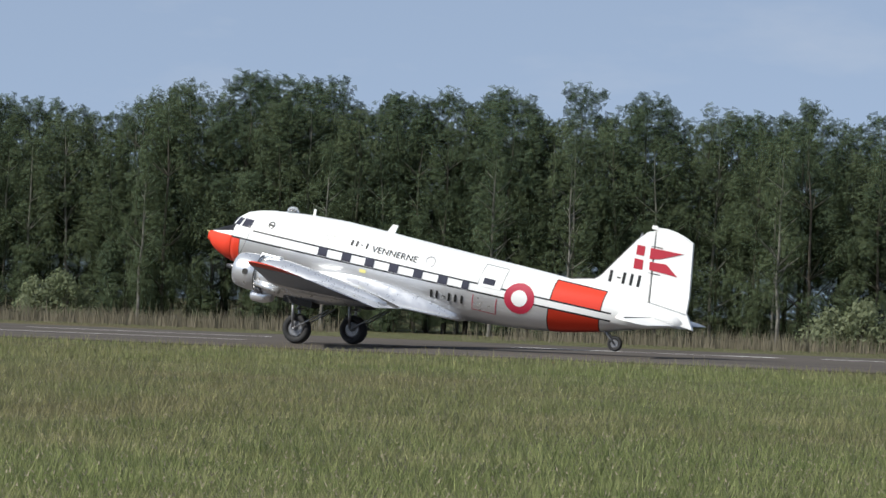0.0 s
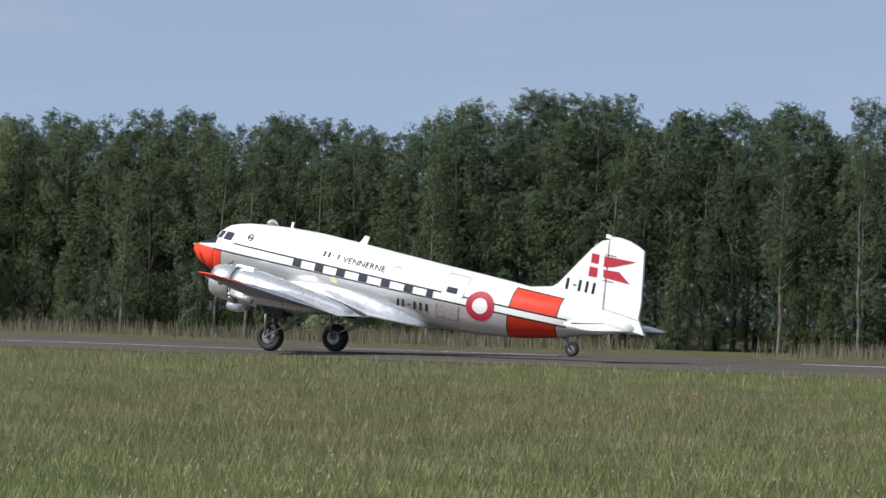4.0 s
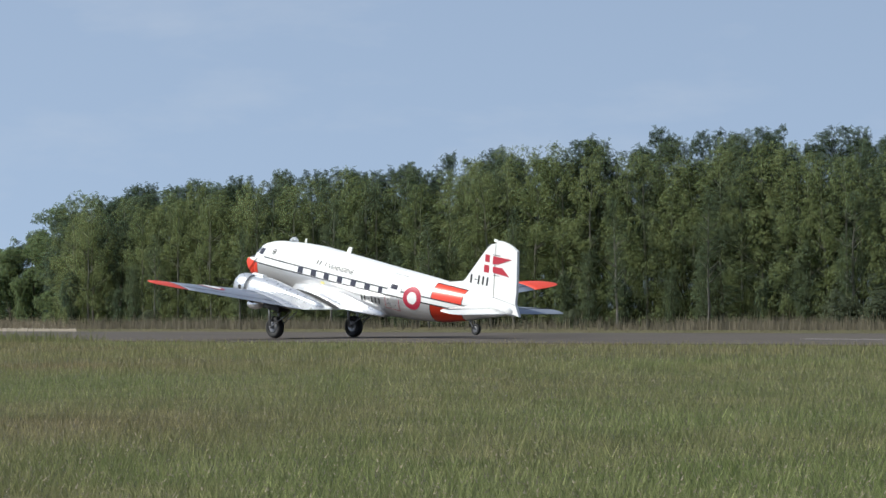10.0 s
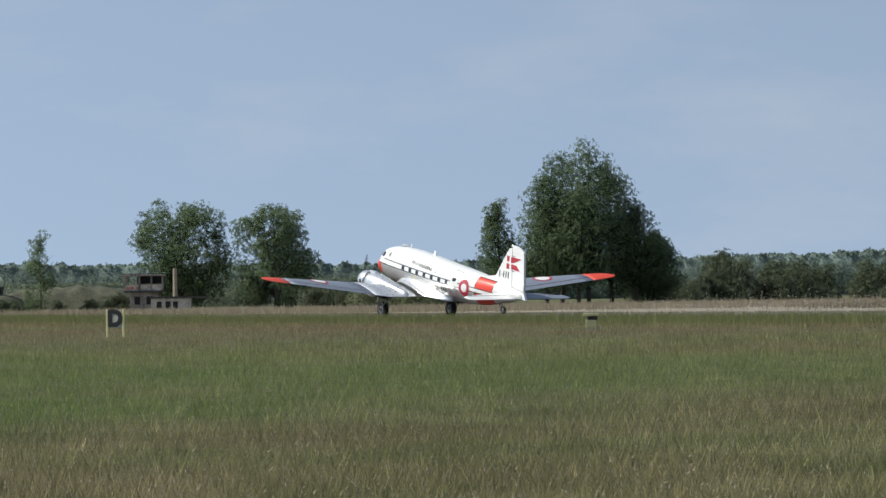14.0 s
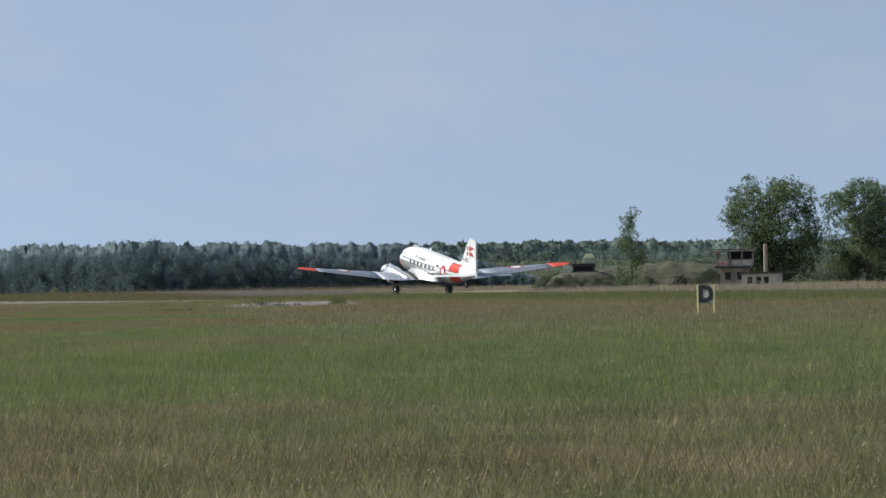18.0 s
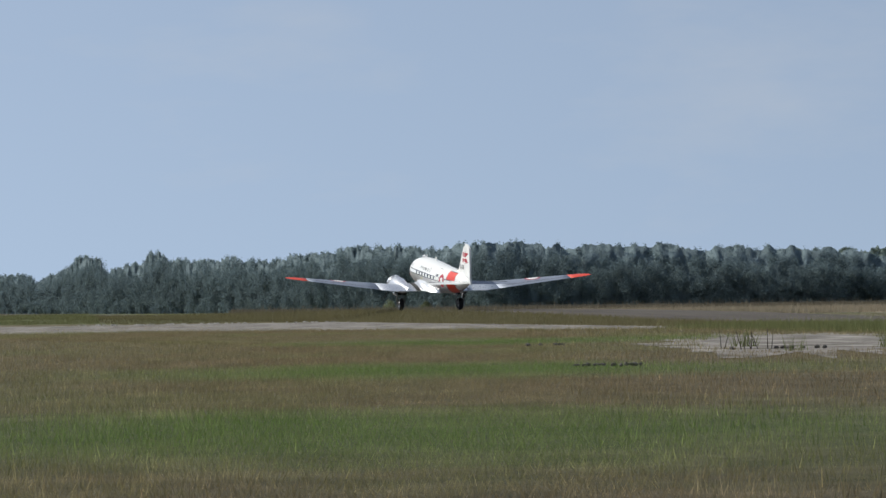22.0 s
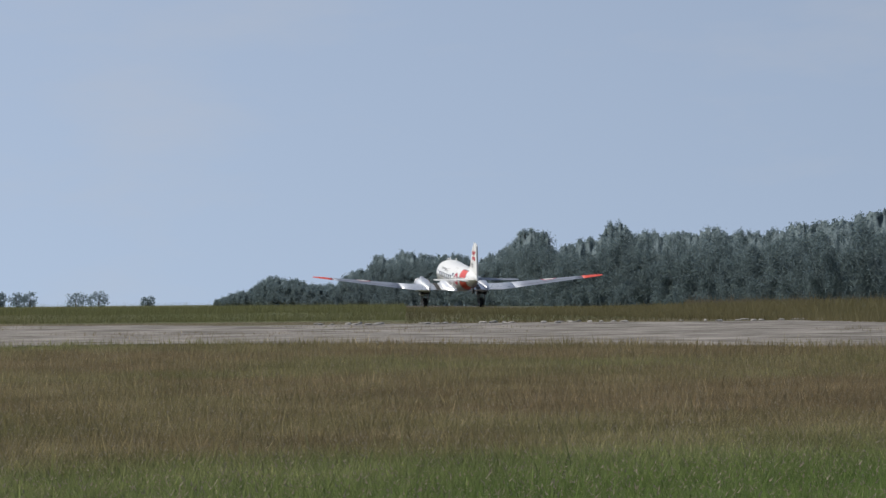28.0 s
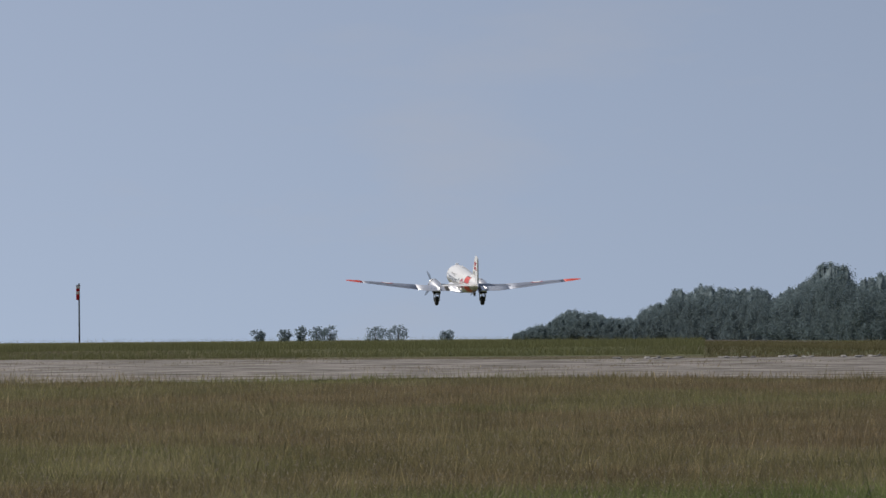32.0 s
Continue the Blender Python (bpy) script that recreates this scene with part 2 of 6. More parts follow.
def grass_material(name, blades, tips=0.68):
    m, n, l, b = material(name)
    nt = m.node_tree
    col, height = grass_colour(nt)
    if blades:
        # straw-coloured seed heads at the tips
        tip = ramp(nt, [(0.07, (0, 0, 0)), (0.22, (tips, tips, tips))], height)
        col = mixc(nt, tip, col, (0.38, 0.32, 0.19))
        geo = n.new("ShaderNodeNewGeometry")
        shade = ramp(nt, [(0.0, (0.74, 0.78, 0.68)), (0.72, (1.07, 1.09, 1.02)), (0.93, (1.22, 1.22, 1.14)), (1.0, (2.0, 1.95, 1.78))], geo.outputs["Random Per Island"])
        mul = n.new("ShaderNodeMix")
        mul.data_type, mul.blend_type = "RGBA", "MULTIPLY"
        mul.inputs[0].default_value = 1
        l.new(col, mul.inputs[6]), l.new(shade, mul.inputs[7])
        col = mul.outputs[2]
        tr = n.new("ShaderNodeBsdfTranslucent")
        l.new(col, tr.inputs[0])
        mx = n.new("ShaderNodeMixShader")
        mx.inputs[0].default_value = 0.4
        l.new(b.outputs[0], mx.inputs[1]), l.new(tr.outputs[0], mx.inputs[2])
        l.new(mx.outputs[0], n["Material Output"].inputs[0])
    else:
        fine = noise_tex(nt, 9.0, 8, 0.8)
        # ground colour darkened for the shade between the blades
        col = mixc(nt, ramp(nt, [(0.35, (0.85, 0.85, 0.85)), (0.65, (0.3, 0.3, 0.3))], fine), col, (0.055, 0.055, 0.025))
        bump(nt, b, fine, 1.0, 0.15)
    l.new(col, b.inputs["Base Color"])
    b.inputs["Roughness"].default_value = 0.8
    b.inputs["Specular IOR Level"].default_value = 0.15
    return m


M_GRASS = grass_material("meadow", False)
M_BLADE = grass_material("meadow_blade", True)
M_BLADE_OLIVE = leaf_material("olive_blade", (0.125, 0.115, 0.055), (0.225, 0.20, 0.105), 0.3)
M_BLADE_BANK = leaf_material("bank_blade", (0.13, 0.145, 0.06), (0.25, 0.25, 0.12), 0.3)
M_BLADE_GREEN = leaf_material("green_blade", (0.10, 0.125, 0.045), (0.24, 0.25, 0.11), 0.3)


def asphalt_material(name, lo, hi, scale=0.25, along=0.25, soft=0.2):
    m, n, l, b = material(name)
    nt = m.node_tree
    patches = ramp(nt, [(0.5 - soft, lo), (0.5 + soft, hi)], noise_tex(nt, scale, 5, 0.65, stretch=(along, 1, 1)))
    grit = ramp(nt, [(0.3, (0.7, 0.7, 0.7)), (0.7, (1.15, 1.15, 1.15))], noise_tex(nt, 9.0, 6, 0.75))
    mul = n.new("ShaderNodeMix")
    mul.data_type, mul.blend_type = "RGBA", "MULTIPLY"
    mul.inputs[0].default_value = 1
    l.new(patches, mul.inputs[6]), l.new(grit, mul.inputs[7])
    l.new(mul.outputs[2], b.inputs["Base Color"])
    b.inputs["Roughness"].default_value, b.inputs["Specular IOR Level"].default_value = 0.9, 0.2
    bump(nt, b, noise_tex(nt, 30.0, 4), 0.4, 0.01)
    return m


M_ASPHALT = asphalt_material("asphalt", (0.068, 0.058, 0.049), (0.118, 0.102, 0.087))
M_CONCRETE = asphalt_material("old_concrete", (0.085, 0.075, 0.06), (0.32, 0.295, 0.268), 0.32, 1.0, 0.11)
M_LINE = plain("worn_white_line", (0.8, 0.79, 0.76), 0.75, 0, 0.2, 0.8)
M_EARTH = plain("overgrown_earth", (0.095, 0.098, 0.06), 0.95, 0, 0.5, 0.5, 0.08)
M_WALL = plain("weathered_concrete", (0.30, 0.275, 0.245), 0.9, 0, 0.45, 0.7, 0.02)
# flat black in place of the unlit inside of rooms and openings
M_DARK = plain("dark_opening", (0.02, 0.02, 0.02), 0.9, 0, 0.2)
M_TAR = plain("tarred_roof", (0.07, 0.068, 0.065), 0.9, 0, 0.3)
M_YELLOW = plain("yellow_sign_paint", (0.88, 0.80, 0.30), 0.5, 0, 0.08)
M_BLACK = plain("black_paint", (0.015, 0.015, 0.015), 0.45, 0, 0.1)
M_CREAM = plain("cream_post_paint", (0.74, 0.68, 0.34), 0.6, 0, 0.1)
M_GREYMETAL = plain("grey_metal", (0.4, 0.4, 0.4), 0.45, 0.6, 0.2)
M_OLIVE = plain("olive_paint", (0.12, 0.13, 0.085), 0.7, 0, 0.25)
M_COVER = plain("faded_green_cover", (0.40, 0.43, 0.30), 0.8, 0, 0.2, 1.5)
M_PALEPANEL = plain("pale_panel", (0.72, 0.72, 0.65), 0.6, 0, 0.2)


# ---- mesh helpers ----
def part(name, bm, mat, parent=None, label="", smooth=False):
    """Links a bmesh or mesh as one object under parent."""
    if isinstance(bm, bmesh.types.BMesh):
        me = bpy.data.meshes.new(name)
        bm.normal_update()
        bm.to_mesh(me)
        bm.free()
    else:
        me = bm
    for mm in (mat if isinstance(mat, (list, tuple)) else [mat]):
        if not me.materials or len(me.materials) < (len(mat) if isinstance(mat, (list, tuple)) else 1):
            me.materials.append(mm)
    if smooth:
        me.polygons.foreach_set("use_smooth", [True] * len(me.polygons))
    ob = new(name, me)
    if parent:
        ob.parent = parent
    if label:
        ob["label"] = label
    return ob


def box(bm, x0, x1, y0, y1, z0, z1):
    v = [bm.verts.new(p) for p in ((x0, y0, z0), (x1, y0, z0), (x1, y1, z0), (x0, y1, z0), (x0, y0, z1), (x1, y0, z1), (x1, y1, z1), (x0, y1, z1))]
    for f in ((3, 2, 1, 0), (4, 5, 6, 7), (0, 1, 5, 4), (1, 2, 6, 5), (2, 3, 7, 6), (3, 0, 4, 7)):
        bm.faces.new([v[i] for i in f])
    return v


def boxed(*a, bevel=0.0):
    bm = bmesh.new()
    box(bm, *a)
    if bevel:
        bmesh.ops.bevel(bm, geom=bm.edges[:], offset=bevel, segments=2, affect="EDGES", profile=0.5)
    return bm


def tube(bm, p0, p1, r0, r1, seg=10, cap=True):
    p0, p1 = Vector(p0), Vector(p1)
    q = (p1 - p0).to_track_quat("Z", "Y")
    rings = []
    for p, r in ((p0, r0), (p1, r1)):
        rings.append([bm.verts.new(p + q @ Vector((r * math.cos(2 * math.pi * i / seg), r * math.sin(2 * math.pi * i / seg), 0))) for i in range(seg)])
    for i in range(seg):
        bm.faces.new((rings[0][i], rings[0][(i + 1) % seg], rings[1][(i + 1) % seg], rings[1][i]))
    if cap:
        bm.faces.new(rings[0][::-1]), bm.faces.new(rings[1])


def tubed(*a, **k):
    bm = bmesh.new()
    tube(bm, *a, **k)
    return bm


def loft(bm, rings, close=True, caps=True):
    vs = [[bm.verts.new(p) for p in r] for r in rings]
    n = len(vs[0])
    for a, b in zip(vs, vs[1:]):
        for i in range(n if close else n - 1):
            bm.faces.new((a[i], a[(i + 1) % n], b[(i + 1) % n], b[i]))
    if caps:
        bm.faces.new(vs[0][::-1]), bm.faces.new(vs[-1])
    return vs


def thing(name, m, label, category, group=""):
    ob = new(name)
    ob.matrix_world = m
    return tagged(ob, label, category, group)


def polar(deg, r):
    """A place on the ground from the starting point of the camera: degrees to the left of north, metres."""
    return -r * math.sin(radians(deg)), r * math.cos(radians(deg))


# ---- ground, runway ----
def sheet(name, pts, z, mat, label, kind="structure", thick=0.0):
    bm = bmesh.new()
    top = [bm.verts.new((x, y, z)) for x, y in pts]
    f = bm.faces.new(top)
    if thick:
        r = bmesh.ops.extrude_face_region(bm, geom=[f])
        bmesh.ops.translate(bm, verts=[v for v in r["geom"] if isinstance(v, bmesh.types.BMVert)], vec=(0, 0, -thick))
    bmesh.ops.recalc_face_normals(bm, faces=bm.faces[:])
    return tagged(part(name, bm, mat), label, kind=kind)


bm = bmesh.new()
ground_rows = [[bm.verts.new((x, y, z)) for y in (-2500, 2500)] for x, z in ((2500, -0.05), (-900, -0.05), (-1500, -1.0), (-4500, -6.2))]
for a, b in zip(ground_rows, ground_rows[1:]):
    bm.faces.new((a[0], a[1], b[1], b[0]))
bmesh.ops.recalc_face_normals(bm, faces=bm.faces[:])
if bm.faces[:][0].normal.z < 0:
    bmesh.ops.reverse_faces(bm, faces=bm.faces[:])
tagged(part("ground", bm, M_GRASS), "flat airfield meadow of green and red-brown grass", kind="structure")
CREST_X = [-581, -535, -507, -483, -459, -434, -421, -407, -393, -378, -362, -348]
CREST_Z = [0.0, 0.30, 0.53, 0.69, 0.80, 0.77, 0.69, 0.55, 0.35, 0.12, 0.01, 0.0]


def crest(x):
    """The runway rises a little over a low crest towards its western part."""
    return float(np.interp(x, CREST_X, CREST_Z))


def run_edge(x):
    """The runway's near edge, which draws in towards the west."""
    return np.interp(-np.asarray(x, float), [225, 275, 420], [118, 125.5, 126.5])


bm, slope_bm = bmesh.new(), bmesh.new()
run_rows, slope_rows = [], []
for x in (260, -120, -225, -275, -310, -348, -362, -378, -393, -407, -421, -434, -446, -459, -471, -483, -507, -535, -560, -581, -900):
    y0 = float(run_edge(x))
    y1 = float(np.interp(-x, [0, 225, 300, 420], [163, 161, 150, 142]))
    z = crest(x)
    run_rows.append([bm.verts.new(p) for p in ((x, y0, z - 0.3), (x, y0, z), (x, y1, z), (x, y1, z - 0.3))])
    if -600 < x < -340:
        slope_rows.append([slope_bm.verts.new(p) for p in ((x, y0 - 7, -0.055), (x, y0 + 0.2, z - 0.012), (x, y1 - 0.2, z - 0.012), (x, y1 + 9, -0.055))])
for rows_ in (run_rows, slope_rows):
    mesh_ = bm if rows_ is run_rows else slope_bm
    for a, b in zip(rows_, rows_[1:]):
        for k in range(3):
            mesh_.faces.new((a[k], b[k], b[k + 1], a[k + 1]))
    bmesh.ops.recalc_face_normals(mesh_, faces=mesh_.faces[:])
tagged(part("runway", bm, M_ASPHALT), "long grey worn asphalt runway across the airfield", kind="structure")
tagged(part("runway_bank", slope_bm, M_GRASS), "low grassy bank that carries the western runway", kind="structure")


# ---- trees ----
def leaf_cloud(rng, centres, radii, count, size, droop=0.35, squash=1.0, inner=0.45, loose=0.5, outer=1.03):
    """Small leaf sprays, spread in the shells of blobs: vertices and faces."""
    centres, radii = np.array(centres), np.array(radii)
    w = radii ** 2
    k = rng.choice(len(centres), count, p=w / w.sum())
    d = rng.normal(size=(count, 3))
    d /= np.linalg.norm(d, axis=1)[:, None]
    rad = radii[k] * rng.uniform(inner, outer, count)
    c = centres[k] + d * rad[:, None] * np.array([1, 1, squash])
    # leaf sprays lie like shingles on the crown, facing outwards, their tips drooping
    n = d * 1.0 + np.array([0, 0, 0.25]) + rng.normal(scale=loose, size=(count, 3))
    n /= np.linalg.norm(n, axis=1)[:, None]
    u = rng.normal(size=(count, 3)) + np.array([0, 0, -droop * 2])
    v = np.cross(n, u)
    v /= np.linalg.norm(v, axis=1)[:, None] + 1e-9
    u = np.cross(v, n)
    s = (size * rng.uniform(0.55, 1.3, count))[:, None]
    p = np.stack([c + u * s * 0.75, c - u * s * 0.45 + v * s * 0.5, c - u * s * 0.45 - v * s * 0.5 + n * s * 0.1], 1)
    return p.reshape(-1, 3)


def fast_mesh(name, verts, per):
    """A mesh of loose triangles (per = 3) or quads (per = 4)."""
    me = bpy.data.meshes.new(name)
    n = len(verts) // per
    me.vertices.add(n * per)
    me.vertices.foreach_set("co", np.asarray(verts, np.float32)[: n * per].ravel())
    me.loops.add(n * per)
    me.loops.foreach_set("vertex_index", np.arange(n * per, dtype=np.int32))
    me.polygons.add(n)
    me.polygons.foreach_set("loop_start", np.arange(0, n * per, per, dtype=np.int32))
    me.polygons.foreach_set("loop_total", np.full(n, per, np.int32))
    me.update(calc_edges=True)
    return me


def trunk_bmesh(rng, h, r, lean, limbs, crown_w):
    """A tapered, slightly crooked trunk with limbs."""
    bm = bmesh.new()
    pts = []
    for i in range(7):
        f = i / 6
        pts.append(Vector((lean * f * f + rng.normal(0, 0.05), rng.normal(0, 0.05), h * f - 0.1)))
    loft(bm, [[(p.x + r * (1 - i / 6.3) * math.cos(k * 0.8976), p.y + r * (1 - i / 6.3) * math.sin(k * 0.8976), p.z) for k in range(7)] for i, p in enumerate(pts)])
    for i in range(limbs):
        f = rng.uniform(0.25, 0.9)
        j = min(5, int(f * 6))
        a = rng.uniform(0, 2 * math.pi)
        ln = crown_w * (1.1 - f) * rng.uniform(0.6, 1.0) + 0.3
        b = pts[j]
        e = b + Vector((math.cos(a) * ln, math.sin(a) * ln, ln * rng.uniform(0.5, 1.1)))
        tube(bm, b, e, r * (1 - f) * 0.45 + 0.012, 0.01, 5, cap=False)
    return bm


def tree_kind(name, seed, h, w, base, count, leaf, mat_leaf, mat_bark, r, label, category="tree", shape="birch", limbs=9, lean=0.3):
    """A tree at the origin: trunk and crown. shape sets how the crown's lobes are spread."""
    rng = np.random.default_rng(seed)
    ob = tagged(new(name), label, category)
    if shape == "sparse":
        stem = part("trunk", trunk_bmesh(rng, h * 0.96, r, lean, 0, w), mat_bark, ob)
        for i in range(limbs):
            f, a = rng.uniform(0.3, 0.9), rng.uniform(0, 2 * math.pi)
            ln = w * (1.15 - f) * rng.uniform(0.6, 1.0) + 0.3
            b = Vector((lean * f * f, 0, h * 0.96 * f - 0.1))
            part("limb", tubed(b, b + Vector((math.cos(a) * ln, math.sin(a) * ln, ln * rng.uniform(0.5, 1.1))), r * (1 - f) * 0.45 + 0.012, 0.01, 5), mat_bark, stem)
    else:
        part("trunk", trunk_bmesh(rng, h * 0.96, r, lean, limbs, w), mat_bark, ob)
    cs, rs = [], []
    lobes = {"birch": 100, "poplar": 34, "big": 70, "broad": 70, "cone": 30, "bush": 16, "sparse": 16}[shape]
    for i in range(lobes):
        f = (i + rng.uniform(0, 1)) / lobes
        z = base + (h - base) * f
        if shape == "cone":
            prof = (1 - f) ** 0.8
        elif shape == "poplar":
            prof = (0.55 + 0.9 * f - 1.25 * f * f) * 1.15
        elif shape == "big":
            prof = math.sqrt(max(0.02, 1 - ((f - 0.52) / 0.6) ** 2))
        elif shape == "broad":
            prof = math.sqrt(max(0.02, 1 - (1.55 * f - 0.55) ** 2)) * (1.15 - 0.5 * f)
        elif shape == "bush":
            prof = math.sqrt(max(0.05, 1 - f * f))
        else:
            prof = (0.72 + 0.95 * f - 1.42 * f * f)
        a = rng.uniform(0, 2 * math.pi)
        d = w * prof * (math.sqrt(rng.uniform(0.06, 1.2)) if shape in ("birch", "big") else rng.uniform(0.25, 0.8))
        cs.append((math.cos(a) * d + lean * f * f, math.sin(a) * d, z - 0.12 * (h - base) * 0))
        rs.append(max(0.18, w * (({"birch": 0.13, "big": 0.2}.get(shape, 0.34)) + (0.12 if shape == "birch" else 0.2) * rng.uniform()) * (0.55 + 0.6 * prof)))
    if shape != "bush":
        for i in range(3):
            cs.append((lean + rng.normal(0, 0.12), rng.normal(0, 0.12), h - 0.25 - 0.4 * i))
            rs.append(0.16 + 0.12 * i)
    v = leaf_cloud(rng, cs, rs, count, leaf, squash=1.25 if shape in ("birch", "poplar", "sparse") else 0.9, inner=0.5 if shape != "sparse" else 0.45, loose=0.55)
    v[:, 2] = np.maximum(v[:, 2], 0.03 + np.abs(v[:, 2]) * 0.02)
    part("crown", fast_mesh("crown", v, 3), mat_leaf, ob)
    return ob


BIRCH = [tree_kind("birch_tree", 11 + i, 12.8 + 0.3 * (i % 3), 2.5 + 0.2 * (i % 4), 0.4 + 0.3 * (i % 3), 5200, 0.215, M_LEAF, M_BIRCH if i % 2 == 0 else M_BARK, 0.12,
                   "slender birch with drooping mid-green foliage in the wood", limbs=14, lean=0.25 * (i % 3 - 1)) for i in range(7)]
ALDER = [tree_kind("alder_tree", 31 + i, 13.2 + 0.3 * i, 2.5, 4.5, 2000, 0.36, M_LEAF_DARK, M_BARK, 0.14,
                   "dark green tall alder standing in the wood", limbs=12, lean=0.1) for i in range(4)]
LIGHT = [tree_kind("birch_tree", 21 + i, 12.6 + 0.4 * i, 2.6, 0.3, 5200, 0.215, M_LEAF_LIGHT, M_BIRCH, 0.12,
                   "light green birch in the wood", limbs=14, lean=0.25 * (i - 1)) for i in range(3)]
OPEN = [tree_kind("white_birch", 41 + i, 11.0 + 0.6 * i, 1.7, 2.5, 1500, 0.24, M_LEAF, M_BIRCH, 0.13,
                  "airy birch with a bare white stem before the wood", shape="sparse", limbs=16, lean=0.5 - 0.5 * i) for i in range(3)]
UNDER = [tree_kind("young_tree", 51 + i, 5.0 + 0.8 * i, 1.5, 0.2, 1500, 0.30, (M_LEAF, M_LEAF_DARK)[i % 2], M_BARK, 0.06,
                   "young leafy tree at the wood's edge", shape="poplar", limbs=6, lean=0.1) for i in range(3)]
BUSH = [tree_kind("flowering_bush", 61 + i, 2.5 + 0.3 * i, 1.7, 0.15, 1500, 0.22, M_LEAF_BUSH, M_BARK, 0.05,
                  "pale grey-green rounded bush at the edge of the wood", "bush", "bush", 6, 0.0) for i in range(2)]
SCRUB = [tree_kind("willow_scrub", 71 + i, 2.4 + 0.5 * i, 1.9, 0.1, 1500, 0.26, M_LEAF_SCRUB, M_BARK, 0.05,
                   "grey-green low willow scrub", "bush", "bush", 6, 0.0) for i in range(2)]
FORMS = {"birch": BIRCH, "light": LIGHT, "open": OPEN, "alder": ALDER, "young": UNDER, "bush": BUSH, "scrub": SCRUB}
first_use = set()


def plant(kind, i, x, y, size, turn, tall=1.0, group=""):
    """Puts a tree of that kind on the ground; the first use moves the model itself."""
    src = FORMS[kind][i % len(FORMS[kind])]
    m = pose(x, y, -0.05, 0, 0, turn)
    if src.name not in first_use:
        first_use.add(src.name)
        ob = src
        ob.matrix_basis = m
    else:
        ob = copy_thing(src, m)
    ob.scale = (size, size, size * tall)
    if group:
        ob["group"] = group
    return ob


rng = np.random.default_rng(5)
# the wood: rows along the far side of the runway, as tall as its skyline
SKY_DEG = [8, 14.3, 17.5, 22, 25.9, 26.3, 27.4, 28.9, 31, 34.5, 37.4, 40, 41.5, 43.9, 46, 48.5, 50.8, 52]
SKY_TALL = [12.6, 12.8, 13.5, 14.3, 14.7, 13.3, 13.1, 13.9, 13.9, 13.2, 12.6, 14.0, 14.5, 13.6, 12.7, 12.4, 11.2, 10.0]
for row, (dy, step) in enumerate(((0.0, 2.3), (1.8, 2.4), (4.0, 2.5), (7.0, 2.6))):
    x = -26.0 + row * 0.7
    while x > -251 - row * 4:
        f = (-x - 26) / 240
        yy = 205 + dy + rng.normal(0, 0.9) + max(0, f - 0.93) * 60
        tall = float(np.interp(math.degrees(math.atan2(-x, 205)), SKY_DEG, SKY_TALL)) - (0.9 if row == 0 else 0.0)
        dark = -x < 104
        kind = "alder" if row >= 2 or (dark and row == 1 and rng.uniform() < 0.4) else "birch"
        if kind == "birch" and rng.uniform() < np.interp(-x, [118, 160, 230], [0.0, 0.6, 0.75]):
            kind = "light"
        s = tall / 13.3 * rng.uniform(0.9, 1.03)
        ob = plant(kind, int(rng.integers(0, 28)), x, yy, s, rng.uniform(0, 360), 1.0, "trees of the wood")
        ob.scale = (s * rng.uniform(0.85, 1.45), s * rng.uniform(0.9, 1.3), s)
        ob.rotation_euler.x, ob.rotation_euler.y = rng.normal(0, 0.03), rng.normal(0, 0.03)
        x -= step * rng.uniform(0.6, 1.4)
x = -28.0
while x > -251:
    plant("young", int(rng.integers(0, 3)), x, 203.2 + rng.normal(0, 0.5), rng.uniform(0.45, 0.95), rng.uniform(0, 360), 1.0, "young trees at the wood's edge")
    x -= rng.uniform(2.5, 6.5)
for deg in (16.0, 19.2, 20.4, 23.0, 25.8, 28.6, 30.5, 32.8, 34.9, 37.2, 38.7, 40.9, 42.3, 43.9, 45.2, 46.7, 48.1, 49.4):
    plant("open", int(deg * 7), *polar(deg, 201.5 / math.cos(radians(deg))), (13.2 - max(0, deg - 30) * 0.14) / 13.2 * rng.uniform(0.85, 1.05), rng.uniform(0, 360), 1.0, "white birches before the wood")
# bushes before the wood
for deg, r, s in ((27.35, 219, 0.8), (26.95, 219, 0.95), (26.6, 219, 0.62), (15.2, 203, 0.85), (14.7, 203, 0.95), (14.2, 203, 0.85)):
    plant("bush", int(deg * 10), *polar(deg, r), s, deg * 77 % 360, 1.0, "bushes before the wood")
for i in range(16):
    d = 33.6 + i * 0.36 + rng.uniform(-0.1, 0.1)
    plant("scrub", i, *polar(d, 200 / math.cos(radians(d))), rng.uniform(0.6, 1.15), rng.uniform(0, 360), 0.9, "scrub before the wood")
for d in (29.4, 31.2, 36.6, 43.0, 45.5, 47.6, 49.5):
    plant("scrub", int(d), *polar(d, 201 / math.cos(radians(d))), rng.uniform(0.4, 0.7), rng.uniform(0, 360), 0.8, "scrub before the wood")


for d, r, s in ((59.7, 492, 1.35), (60.05, 488, 1.6), (60.4, 494, 1.5), (60.8, 490, 1.2)):
    plant("bush", int(d * 10), *polar(d, r), s, d * 91 % 360, 1.0, "pale willow bushes beyond the runway")
plant("bush", 0, -599, 165, 0.62, 40, 1.0, "pale willow bushes beyond the runway")
plant("bush", 1, -603, 171, 0.5, 140, 1.0, "pale willow bushes beyond the runway")


